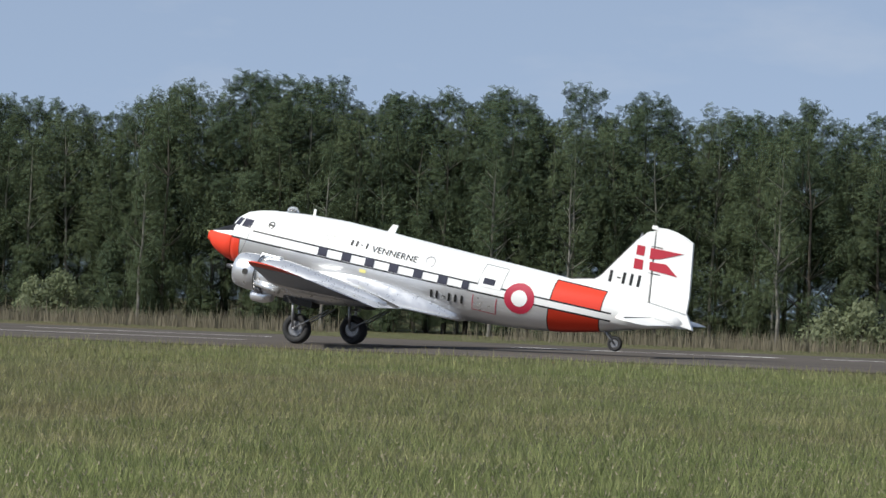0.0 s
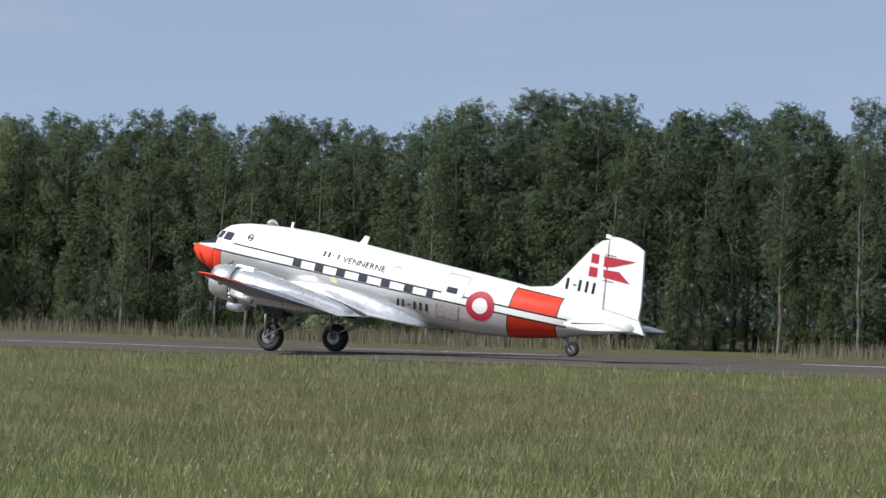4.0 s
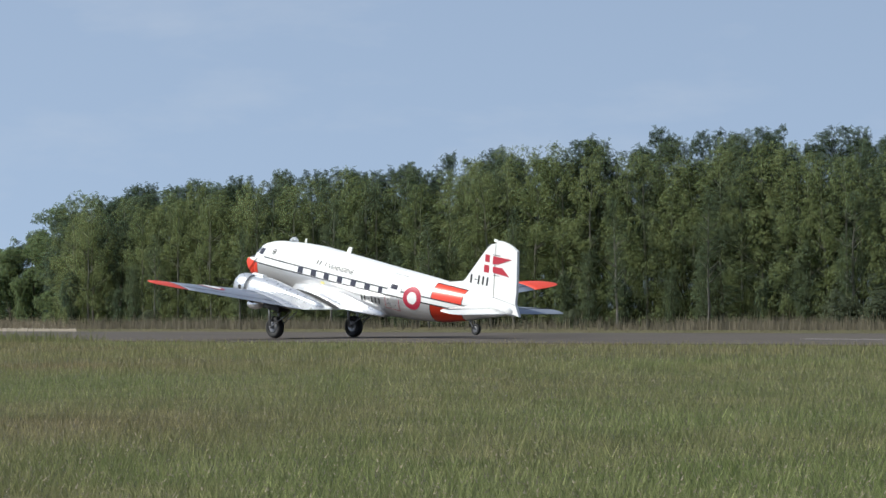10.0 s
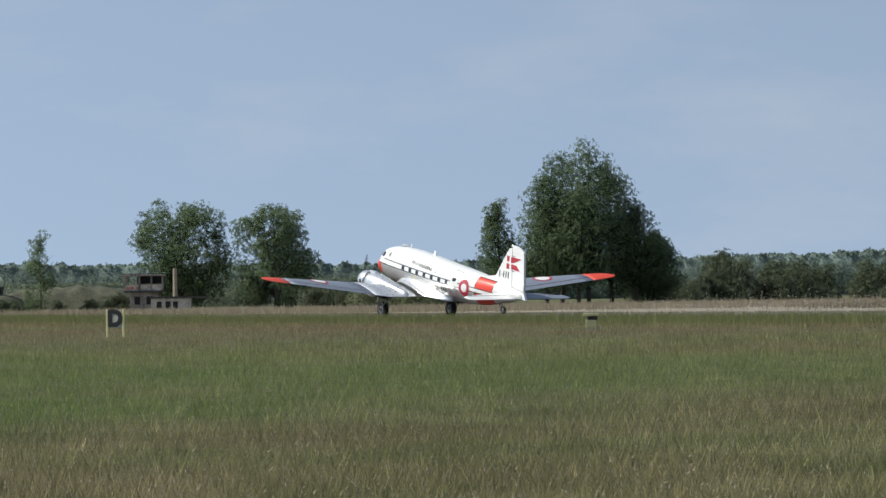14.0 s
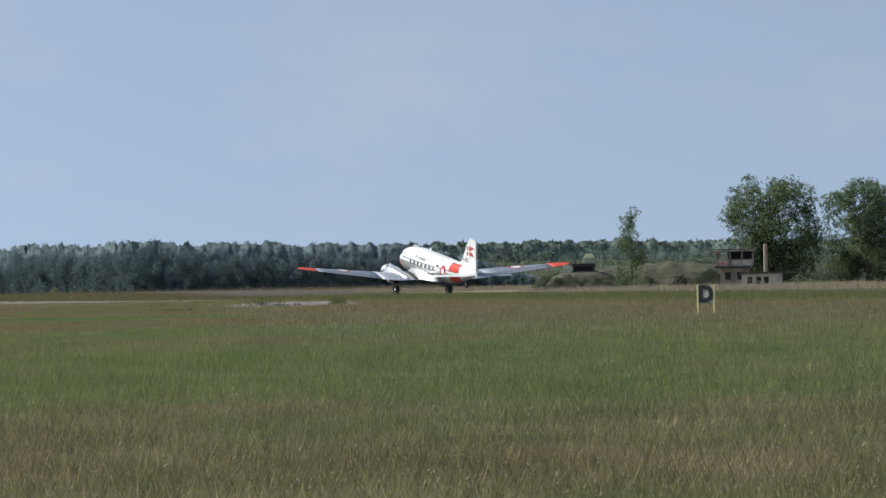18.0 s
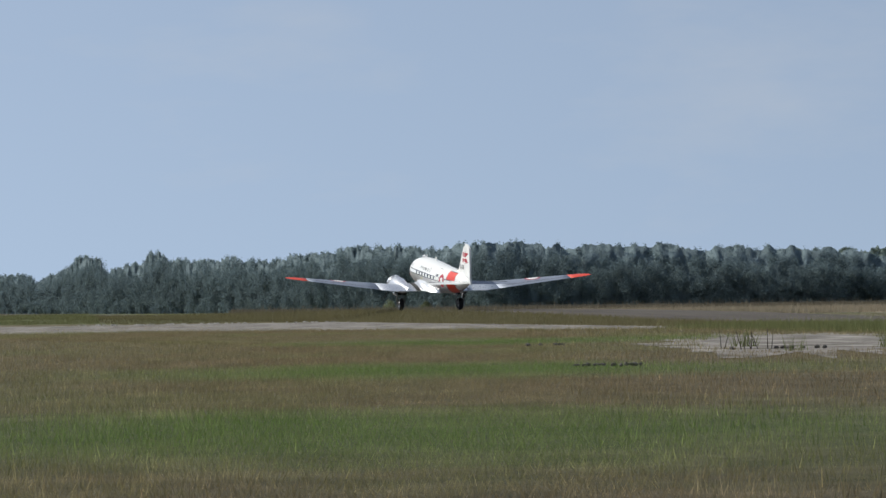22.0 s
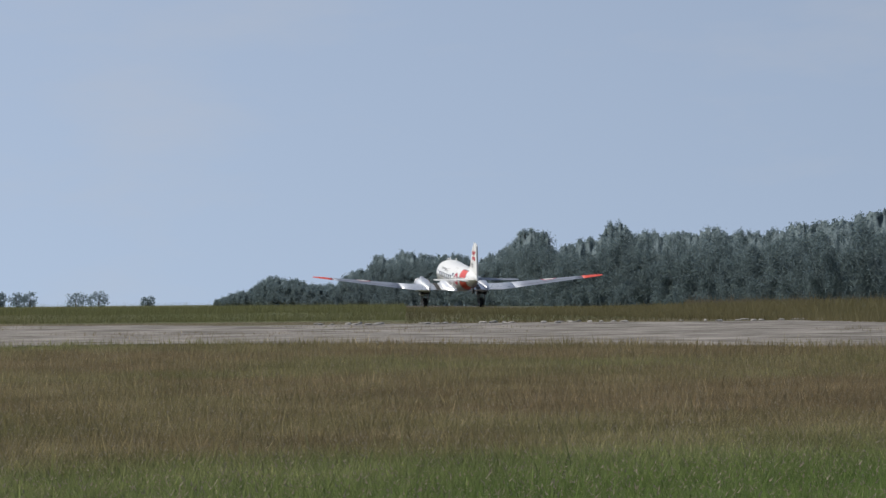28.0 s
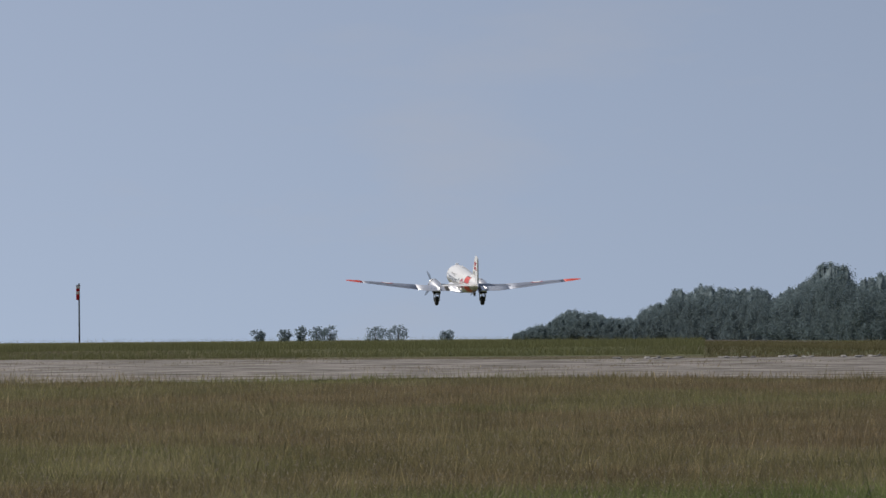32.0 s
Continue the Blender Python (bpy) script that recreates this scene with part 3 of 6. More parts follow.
# trees that stand free beyond the runway
def big_poplar(name, seed, deg, r, h, w, base, count, label, shape="big", leaf=0.55, mat=None, trunk_r=0.4, limbs=16):
    ob = tree_kind(name, seed, h, w, base, count, leaf, mat or M_LEAF_POPLAR, M_BARK, trunk_r, label, shape=shape, limbs=limbs, lean=0.3)
    ob.matrix_basis = pose(*polar(deg, r), -0.05, 0, 0, seed * 50)
    return ob


for i, (deg, r, h, w, base) in enumerate(((57.35, 462, 19.6, 5.4, 4.0), (57.75, 465, 18.6, 5.2, 3.6), (57.0, 466, 17.2, 5.0, 3.4), (58.0, 460, 15.6, 4.2, 3.2), (56.62, 466, 12.2, 4.2, 2.2), (57.5, 458, 13.5, 4.6, 3.0), (56.35, 470, 8.8, 3.4, 1.4))):
    big_poplar("poplar_tree", 81 + i, deg, r, h, w, base, 5200, "dark green tall poplar in a dense group standing alone" if h > 13 else "lower dark green poplar at the edge of the group", "broad", 0.48, trunk_r=0.3)
big_poplar("poplar_tree", 92, 58.72, 456, 12.4, 3.0, 1.0, 3600, "narrow dark green poplar beside the poplar group", "poplar", 0.45, trunk_r=0.2)
big_poplar("poplar_tree", 84, 62.15, 468, 12.4, 4.5, 0.6, 8000, "round grey-green poplar by the ruined tower", "big", 0.5)
big_poplar("poplar_tree", 85, 63.6, 474, 13.0, 5.5, 0.8, 10000, "broad grey-green poplar by the ruined tower", "big", 0.5)
big_poplar("aspen_tree", 86, 65.75, 470, 9.8, 2.6, 0.3, 750, "thin sparse aspen with an airy top", "sparse", 0.5, trunk_r=0.12)
# the wood's left end and trees beyond it
for i, (deg, r, h, w) in enumerate(((50.2, 345, 11.7, 3.8), (50.75, 352, 10.8, 3.0), (51.25, 358, 8.4, 2.4), (51.6, 362, 7.2, 2.0), (49.3, 350, 12.2, 4.0), (48.4, 340, 12.4, 3.8))):
    big_poplar("lime_tree", 191 + i, deg, r, h, w, 0.3, 6500, "leafy bright green tree at the end of the wood", "big", 0.36, M_LEAF_LIME, 0.2)


def far_woods(name, seed, line, step, rows, leaf, per, mat, label, low=0.8, depth_mat=None):
    """Far woods along a line of (x, y, height): leafy clumps before a dense stand of round-topped trees, whose closed foliage is a part."""
    rg = np.random.default_rng(seed)
    spans, at = [], 0.0
    for (x0, y0, h0), (x1, y1, h1) in zip(line, line[1:]):
        ln = math.hypot(x1 - x0, y1 - y0)
        spans.append((at, ln, x0, y0, x1, y1))
        at += ln
    marks = [sp[0] for sp in spans] + [at]
    highs = [p[2] for p in line]
    # the trees of the stand: place along the line, height, half width
    tu = np.cumsum(rg.uniform(0.3, 1.0, int(at / (step * 0.55)) + 2) * step)
    tu = tu[tu < at]
    tall = np.interp(tu, marks, highs)
    th = tall * (0.97 + rg.uniform(-0.05, 0.05, len(tu)) + 0.04 * np.array([noise.noise((u * 0.12, seed, 0.0)) for u in tu]))
    tw = step * rg.uniform(0.6, 1.15, len(tu)) * np.clip(0.3 + tall / 11, 0.4, 1.0)

    def top(u):
        """Height of the stand and how far its crown swells forward at one place along the line."""
        near_ = np.abs(tu - u) < step * 2
        if not near_.any():
            return float(np.interp(u, marks, highs)) * 0.8, 0.0
        d = np.clip(np.abs(tu[near_] - u) / tw[near_], 0, 1)
        z = th[near_] - th[near_] * 0.24 * (1 - np.sqrt(1 - d ** 2 * 0.98))
        k = int(np.argmax(z))
        return float(z[k]), float(1 - d[k] ** 2)

    def place(u, away):
        k = min(len(spans) - 1, max(0, int(np.searchsorted(marks, u, side="right")) - 1))
        a0, ln, x0, y0, x1, y1 = spans[k]
        f = (u - a0) / ln
        x, y = x0 + (x1 - x0) * f, y0 + (y1 - y0) * f
        far = math.hypot(x + 140, y - 40)
        return x + (x + 140) / far * away, y + (y - 40) / far * away

    out = []
    deep = 2.6 * rows
    for k in range(int(at / step * rows * 8)):
        u, away = rg.uniform(0, at), rg.uniform(0, deep + 0.6)
        h = top(u)[0] * float(np.interp(away, [0, deep], [low * 0.8, 1.0]))
        r = rg.uniform(0.5, 1.1) * step * min(1.0, 0.25 + h / 12)
        z = max(r * 0.5, (h - r * 0.7) * rg.uniform(0.0, 1.0) ** 0.7)
        out.append(leaf_cloud(rg, [(*place(u, away), z)], [r], per, leaf, inner=0.3, loose=0.9, squash=1.1, outer=0.97))
    # sprays along the tops
    for k in range(int(at / 0.3)):
        u = rg.uniform(0, at)
        out.append(leaf_cloud(rg, [(*place(u, deep + rg.uniform(-0.5, 0.5)), top(u)[0] - rg.uniform(0.0, 0.5))], [rg.uniform(0.2, 0.5)], 14, leaf, inner=0.2, loose=0.9, squash=1.1, outer=0.97))
    v = np.concatenate(out)
    v[:, 2] = np.maximum(v[:, 2], 0.0)
    woods = tagged(part(name, fast_mesh(name, v, 3), mat), label, "woods", kind="stuff")
    # the closed foliage of the stand
    bm = bmesh.new()
    cols, levels = [], 14
    for u in np.arange(0, at, step * 0.2):
        h, swell = top(u)
        h += rg.normal(0, 0.012 * h)
        col = []
        for k in range(levels):
            g = k / (levels - 1)
            push = deep - 1.3 * swell * math.sin(math.pi * min(1.0, 0.15 + g * 0.8)) + 1.2 * noise.noise((u * 0.5, h * g * 0.5, seed)) + 0.6 * noise.noise((u * 1.4, h * g * 1.4, seed)) + 1.5 * g ** 5 + rg.normal(0, 0.1)
            col.append(bm.verts.new((*place(u, push), h * g - 0.1)))
        cols.append(col)
    for a, b in zip(cols, cols[1:]):
        for k in range(levels - 1):
            bm.faces.new((a[k], b[k], b[k + 1], a[k + 1]))
    part("inner_foliage", bm, depth_mat or mat, woods, smooth=True)
    return woods


def from_taxiway(deg, r):
    """A place by its bearing from the old taxiway's south-east end: degrees to the left of north, metres."""
    return -275 - r * math.sin(radians(deg)), 80 + r * math.cos(radians(deg))


# the wood beyond the runway's end: bearing from the taxiway's end and height of the tree tops
FAR_TOPS = ((61.2, 0.8), (62.2, 3.2), (63.4, 5.6), (64.6, 7.2), (65.9, 8.1), (69.5, 8.5), (73.11, 9.2), (74.55, 8.9), (75.76, 9.5), (76.88, 8.7), (77.84, 7.8), (78.36, 7.8), (78.57, 8.6), (78.88, 7.9), (79.13, 8.3), (79.57, 8.3), (79.87, 8.6), (80.01, 9.6), (80.2, 9.6), (80.3, 8.5), (80.69, 7.6), (80.9, 7.4), (81.05, 6.5), (81.13, 8.8), (81.35, 9.8), (81.57, 9.2), (81.64, 8), (81.76, 8.1), (81.98, 6.8), (82.29, 5.7), (82.39, 6.9), (82.67, 7), (83.15, 7.3), (83.29, 8), (83.56, 6.8), (83.68, 7.8), (83.79, 7.5), (83.84, 5.6), (84.24, 4.9), (84.33, 3.3), (84.75, 3.5), (84.97, 4), (85.3, 4.8), (85.47, 4.7), (85.65, 3), (85.92, 2.2), (86.23, 1.2))
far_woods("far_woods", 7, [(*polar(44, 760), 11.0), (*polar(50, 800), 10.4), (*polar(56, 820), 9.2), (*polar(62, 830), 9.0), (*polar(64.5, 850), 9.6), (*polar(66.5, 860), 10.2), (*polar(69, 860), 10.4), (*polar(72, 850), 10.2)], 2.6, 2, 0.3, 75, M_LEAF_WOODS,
          "far green mixed woods on the horizon, paled with haze", 0.93, M_DEPTH_GREEN)
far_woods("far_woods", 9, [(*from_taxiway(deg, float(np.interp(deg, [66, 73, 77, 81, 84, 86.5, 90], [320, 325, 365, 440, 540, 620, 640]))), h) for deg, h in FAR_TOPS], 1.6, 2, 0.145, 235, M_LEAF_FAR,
          "mixed woods beyond the end of the runway, foliage tinted with haze", 0.92, M_DEPTH)
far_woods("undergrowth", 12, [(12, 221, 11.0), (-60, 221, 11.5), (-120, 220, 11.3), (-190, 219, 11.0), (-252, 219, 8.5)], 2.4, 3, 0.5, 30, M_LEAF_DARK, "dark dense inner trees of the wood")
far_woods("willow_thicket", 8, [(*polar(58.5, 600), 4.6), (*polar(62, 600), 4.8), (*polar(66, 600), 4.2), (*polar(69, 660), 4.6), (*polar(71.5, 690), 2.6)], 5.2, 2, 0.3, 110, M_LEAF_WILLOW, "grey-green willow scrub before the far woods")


# ---- grass blades ----
def blades(name, pts, h, w, mat, label, lean=0.5, seed=3):
    """One triangle a blade at the given ground points."""
    rg = np.random.default_rng(seed)
    n = len(pts)
    p = np.column_stack([pts, np.full(n, -0.06)]) if np.shape(pts)[1] == 2 else np.asarray(pts, float)
    a = rg.uniform(0, 2 * math.pi, n)
    hh = h * rg.uniform(0.45, 1.25, n) * (1 + 0.5 * (rg.uniform(size=n) > 0.93))
    side = np.column_stack([np.cos(a), np.sin(a), np.zeros(n)]) * (w * rg.uniform(0.6, 1.5, n))[:, None]
    la = rg.uniform(0, 2 * math.pi, n)
    top = p + np.column_stack([np.cos(la) * hh * lean * 0.5, np.sin(la) * hh * lean * 0.5, hh])
    v = np.stack([p - side, p + side, top], 1).reshape(-1, 3)
    return tagged(part(name, fast_mesh(name, v, 3), mat), label, "grass", kind="stuff")


def fan(rg, n, centre, d0, d1, r0, r1, power=0.5):
    a = np.radians(rg.uniform(d0, d1, n))
    r = r0 + (r1 - r0) * rg.uniform(0, 1, n) ** (1 / (2 * power)) if power else rg.uniform(r0, r1, n)
    return np.column_stack([centre[0] - r * np.sin(a), centre[1] + r * np.cos(a)])


def seed_heads(name, pts, h, w, mat, label, seed=3):
    """Thin dry stems with a drooping pale seed head, two triangles a head."""
    rg = np.random.default_rng(seed)
    n = len(pts)
    p = np.column_stack([pts, np.full(n, -0.06)])
    hh = h * rg.uniform(0.6, 1.25, n)
    la = rg.uniform(0, 2 * math.pi, n)
    lean = np.column_stack([np.cos(la), np.sin(la), np.zeros(n)]) * (hh * rg.uniform(0.1, 0.5, n))[:, None]
    top = p + lean + np.column_stack([np.zeros(n), np.zeros(n), hh])
    a = rg.uniform(0, 2 * math.pi, n)
    side = np.column_stack([np.cos(a), np.sin(a), np.zeros(n)]) * (w * rg.uniform(0.6, 1.5, n))[:, None]
    tip = top + lean * 0.45 + np.column_stack([np.zeros(n), np.zeros(n), hh * rg.uniform(-0.05, 0.22, n)])
    stem = np.stack([p - side * 0.12, p + side * 0.12, top], 1)
    head = np.stack([top - side, top + side, tip], 1)
    return tagged(part(name, fast_mesh(name, np.concatenate([stem, head]).reshape(-1, 3), 3), mat), label, "grass", kind="stuff")


rg = np.random.default_rng(21)


def on_patch(p):
    """The broken concrete patch in the meadow."""
    dx, dy = p[:, 0] + 280, p[:, 1] - 97
    return ((-0.94 * dx + 0.34 * dy) / 34) ** 2 + ((-0.34 * dx - 0.94 * dy) / 6.0) ** 2 < 0.55


near = fan(rg, 470000, (0, 0), 13.5, 76, 26, 112, 0.35)
near = near[near[:, 1] < 117.5]
way = rg.uniform(0.03, 1, 430000)[:, None] * np.array([[-275.0, 80.0]]) + fan(rg, 430000, (0, 0), 68, 90, 20, 80, 0.35)
way = way[(way[:, 1] < 117) & (way[:, 0] > -376 + 33 * np.clip((way[:, 1] - 90) / 22, 0, 1)) & ~on_patch(way)]
end = fan(rg, 500000, (-275, 80), 70, 95.5, 18, 104, 0.4)
end = end[(end[:, 1] < 118) & ~on_patch(end) & (end[:, 0] > -376 + 33 * np.clip((end[:, 1] - 90) / 22, 0, 1) + rg.normal(0, 2.0, len(end)))]
mid = np.column_stack([rg.uniform(-368, -15, 330000), rg.uniform(40, 126, 330000)])
mid = mid[~on_patch(mid) & (mid[:, 0] > -376 + 33 * np.clip((mid[:, 1] - 90) / 22, 0, 1)) & (np.hypot(mid[:, 0], mid[:, 1]) > 95) & ((mid[:, 1] > 96) | (mid[:, 0] > -110)) & (mid[:, 1] < run_edge(mid[:, 0]))]
field = np.column_stack([rg.uniform(-366, -95, 190000), rg.uniform(24, 98, 190000)])
field = field[(np.hypot(field[:, 0], field[:, 1]) > 95) & (np.abs(field[:, 1] + field[:, 0] * 80 / 275) > 2.5) & ~on_patch(field)]
tufts = np.column_stack([rg.normal(-375, 4.5, 30000), rg.uniform(40, 118, 30000)])
tufts[:, 0] += 33 * np.clip((tufts[:, 1] - 90) / 22, 0, 1)
tufts = tufts[np.array([noise.noise((0.0, y_ * 0.35, 5.0)) for y_ in tufts[:, 1]]) > rg.uniform(-0.5, 0.6, len(tufts))]
cracks = np.column_stack([rg.uniform(-470, -345, 30000), rg.uniform(40, 126, 30000)])
cracks = cracks[np.array([noise.noise((x_ * 0.06, y_ * 0.12, 9.0)) for x_, y_ in cracks]) > 0.16]
beyond = np.column_stack([rg.uniform(-640, -448, 80000), rg.uniform(20, 127, 80000)])
beyond = beyond[(np.degrees(np.arctan2(-(beyond[:, 0] + 275), beyond[:, 1] - 80)) < 83.3) & (beyond[:, 0] < -452 - 0.9 * np.clip(95 - beyond[:, 1], 0, 50))]
bank_grass = fan(rg, 110000, (-275, 80), 83.3, 96.7, 207, 234, 0)
verge = np.column_stack([rg.uniform(-345, -141, 80000), rg.uniform(-13, 0.2, 80000)])
verge[:, 1] += run_edge(verge[:, 0])
blades("verge_grass", verge, 0.5, 0.016, M_BLADE_GREEN, "tall unmown grass along the runway's edge", seed=43)
blades("meadow_grass", near, 0.165, 0.0055, M_BLADE, "tall green and brown meadow grass beside the runway", 1.05, 31)
blades("meadow_grass", way, 0.13, 0.0042, M_BLADE, "tall brown and green meadow grass along the runway", 1.2, 32)
blades("meadow_grass", end, 0.125, 0.004, M_BLADE, "tall red-brown meadow grass before the old taxiway", 1.2, 33)
for heads_, hs_, ws_, sd_ in ((near, 0.21, 0.007, 61), (way, 0.17, 0.005, 62), (end, 0.16, 0.005, 63)):
    pick = heads_[rg.uniform(size=len(heads_)) < 0.13]
    seed_heads("seed_heads", pick, hs_, ws_, M_STRAW, "pale dry seed heads over the meadow grass", sd_)
blades("edge_grass", mid, 0.22, 0.011, M_BLADE, "meadow grass along the near runway edge", seed=36)
blades("meadow_grass", field, 0.20, 0.009, M_BLADE, "brown and green meadow grass of the open field", seed=39)
blades("taxiway_grass", tufts, 0.24, 0.008, M_BLADE, "ragged grass tufts at the old taxiway's edge", seed=40)
blades("taxiway_grass", cracks, 0.14, 0.01, M_BLADE, "thin grass growing in the cracks of the old taxiway", seed=41)
blades("far_grass", beyond, 0.26, 0.016, M_BLADE_OLIVE, "meadow grass beyond the old taxiway", seed=37)
fx = rg.uniform(-640, -340, 80000)
f_edge = run_edge(fx)
f_in = rg.uniform(-8, 0.4, 80000)
fz = np.interp(f_in, [-7, 0], [0, 1]) * np.interp(fx, CREST_X, CREST_Z) - 0.06
far_verge = np.column_stack([fx, f_edge + f_in, fz])
blades("far_grass", far_verge, 0.34, 0.018, M_BLADE_OLIVE, "unmown grass along the far runway", 0.6, 44)
bm = bmesh.new()
bank_rows = []
for i in range(27):
    a_ = radians(83.25 + i * 13.6 / 26)
    lift = 0.5 * min(1, i / 1.5) * (0.9 + 0.2 * noise.noise((i * 0.4, 2.0, 0.0)))
    bank_rows.append([bm.verts.new((-275 - r_ * math.sin(a_), 80 + r_ * math.cos(a_), z_)) for r_, z_ in ((208 + noise.noise((i * 0.7, 8.0, 0.0)), -0.06), (211, lift * 0.8), (216, lift), (300, lift), (330, -0.06))])
for a, b in zip(bank_rows, bank_rows[1:]):
    for k in range(4):
        bm.faces.new((a[k], b[k], b[k + 1], a[k + 1]))
bmesh.ops.recalc_face_normals(bm, faces=bm.faces[:])
tagged(part("grass_bank", bm, M_GRASS, smooth=True), "low long grassy bank beyond the old taxiway", kind="structure")
bank_grass = bank_grass[np.hypot(bank_grass[:, 0] + 275, bank_grass[:, 1] - 80) < 240]
far_r = np.hypot(bank_grass[:, 0] + 275, bank_grass[:, 1] - 80)
bank_grass = np.column_stack([bank_grass, np.interp(far_r, [208, 212, 216], [-0.06, 0.38, 0.46])])
blades("tall_grass", bank_grass, 0.36, 0.011, M_BLADE_BANK, "taller green grass bank beyond the old taxiway", seed=38)
# dry reeds along the wood and past its end
reeds = np.column_stack([rg.uniform(-262, -20, 42000), rg.normal(190, 4.5, 42000)])
patchy = np.array([noise.noise((x_ * 0.06, 3.1, 0.0)) + 0.5 * noise.noise((x_ * 0.31, 7.7, 0.0)) for x_ in reeds[:, 0]])
reeds = reeds[patchy > rg.uniform(-0.25, 0.35, len(reeds))]
blades("dry_reeds", reeds, 0.85, 0.022, M_REED, "strip of dry beige reeds along the wood", 0.3, 34)
reeds = np.concatenate([fan(rg, 44000, (0, 0), 50.5, 67.5, 340, 450, 0), fan(rg, 52000, (0, 0), 66.5, 76, 500, 585, 0)])
foot = fan(rg, 40000, (-275, 80), 64, 79, 296, 314, 0)
blades("dry_reeds", foot, 0.8, 0.045, M_REED, "tall grey-brown reeds before the far woods", 0.35, 52)
reeds = reeds[reeds[:, 1] > 166]
blades("dry_reeds", reeds, 0.55, 0.035, M_STRAW, "band of dry beige grass beyond the runway", 0.3, 35)


# ---- dry field beyond the runway ----
M_DRYFIELD = plain("dry_straw_ground", (0.30, 0.255, 0.185), 0.95, 0, 0.3, 0.12, 0.05)
sheet("dry_field", [polar(50.6, 258), polar(55, 288), polar(60, 330), polar(64, 385), polar(66.5, 430), polar(69.5, 505), polar(72.5, 560), polar(75, 600), polar(70, 610), polar(66, 520), polar(60, 458), polar(50.6, 452)], -0.03, M_DRYFIELD, "pale dry straw field beyond the runway")


# ---- worn white lines on the runway ----
for x0, x1, y0, wd in ((-112, -61, 136.0, 0.28), (-54, -42, 148.0, 0.22), (-53.4, -49.3, 148.0, 0.5), (-44.9, -42.5, 148.4, 0.55), (-41, -30, 150.0, 0.42), (-78, -66, 150.0, 0.3)):
    ln_ = sheet("runway_line", [(x0, y0 - wd), (x1, y0 - wd), (x1, y0 + wd), (x0, y0 + wd)], 0.006 + 0.002 * (wd > 0.4), M_LINE, "worn white painted line on the runway")

# ---- old taxiway and things on the far field ----
bm = bmesh.new()
taxi_edge = np.random.default_rng(9)
left = [(-378 + 33 * min(1, max(0, (127 - i * 4.3 - 90) / 22)) + taxi_edge.normal(0, 1.6), 127 - i * 4.3) for i in range(48)]
right = [(-447 - 1.0 * min(53, max(0, 95 - (127 - i * 4.3))) + taxi_edge.normal(0, 3), 127 - i * 4.3) for i in range(48)]
rows_ = []
for (xa, ya), (xb, yb) in zip(left, right):
    rows_.append([bm.verts.new((xa, ya, -0.02)), bm.verts.new((xb, yb, -0.02))])
for a, b in zip(rows_, rows_[1:]):
    bm.faces.new((a[0], a[1], b[1], b[0]))
tagged(part("taxiway", bm, M_CONCRETE), "broken pale grey concrete of an old taxiway", kind="structure")


bm = bmesh.new()
rim = []
for i in range(36):
    a_ = 2 * math.pi * i / 36
    k_ = 1 + taxi_edge.normal(0, 0.14)
    u_, v_ = 34 * k_ * math.cos(a_), 6.0 * k_ * math.sin(a_)
    rim.append(bm.verts.new((-280 - 0.94 * u_ - 0.34 * v_, 97 + 0.34 * u_ - 0.94 * v_, -0.03)))
bm.faces.new(rim)
tagged(part("old_hardstand", bm, M_CONCRETE), "broken pale concrete patch in the meadow", kind="structure")


def letter(txt, size, mat, parent, m, name="letter", depth=0.01, bold=0.0):
    """A letter or word in the built-in font as a mesh."""
    cu = bpy.data.curves.new(name, "FONT")
    cu.body, cu.size, cu.align_x, cu.align_y, cu.extrude = txt, size, "CENTER", "CENTER", depth
    cu.offset = bold
    tmp = bpy.data.objects.new("tmp", cu)
    scene.collection.objects.link(tmp)
    bpy.context.view_layer.update()
    me = bpy.data.meshes.new_from_object(tmp.evaluated_get(bpy.context.evaluated_depsgraph_get()))
    bpy.data.objects.remove(tmp)
    me.materials.clear()
    ob = part(name, me, mat, parent)
    ob.matrix_basis = m
    return ob


def sign_box(x, y, turn, label):
    """A yellow box sign with a black letter D."""
    s = thing("taxiway_sign", pose(x, y, 0, 0, 0, turn), label, "sign", "taxiway signs")
    part("panel", boxed(-0.22, 0.22, -0.11, 0.11, 0.3, 1.38, bevel=0.02), M_YELLOW, s)
    part("back_cover", boxed(-0.25, 0.25, 0.115, 0.2, 0.28, 1.40, bevel=0.02), M_BLACK, s)
    lt = letter("D", 0.8, M_BLACK, s, pose(0, -0.125, 0.84, 90, 0, 0), bold=0.03)
    lt.scale = (0.68, 1, 1)
    for fx in (-0.15, 0.15):
        part("foot", boxed(fx - 0.03, fx + 0.03, -0.05, 0.05, -0.08, 0.3), M_GREYMETAL, s)
    return s


M_DULL = plain("faded_grey_sign_face", (0.47, 0.47, 0.38), 0.6, 0, 0.15)


def sign_posts(x, y, turn, label):
    """A yellow sign with a black letter D between two pale posts."""
    s = thing("taxiway_sign", pose(x, y, 0, 0, 0, turn), label, "sign", "taxiway signs")
    part("panel", boxed(-0.33, 0.33, -0.03, 0.03, 0.36, 1.14, bevel=0.01), M_GREYMETAL, s)
    part("face", boxed(-0.31, 0.31, -0.04, -0.032, 0.38, 1.12), M_DULL, s)
    letter("D", 0.98, M_BLACK, s, pose(0, -0.05, 0.75, 90, 0, 0), depth=0.012, bold=0.055)
    for fx in (-0.4, 0.4):
        part("post", boxed(fx - 0.045, fx + 0.045, -0.05, 0.05, -0.08, 1.2, bevel=0.01), M_CREAM, s)
    return s


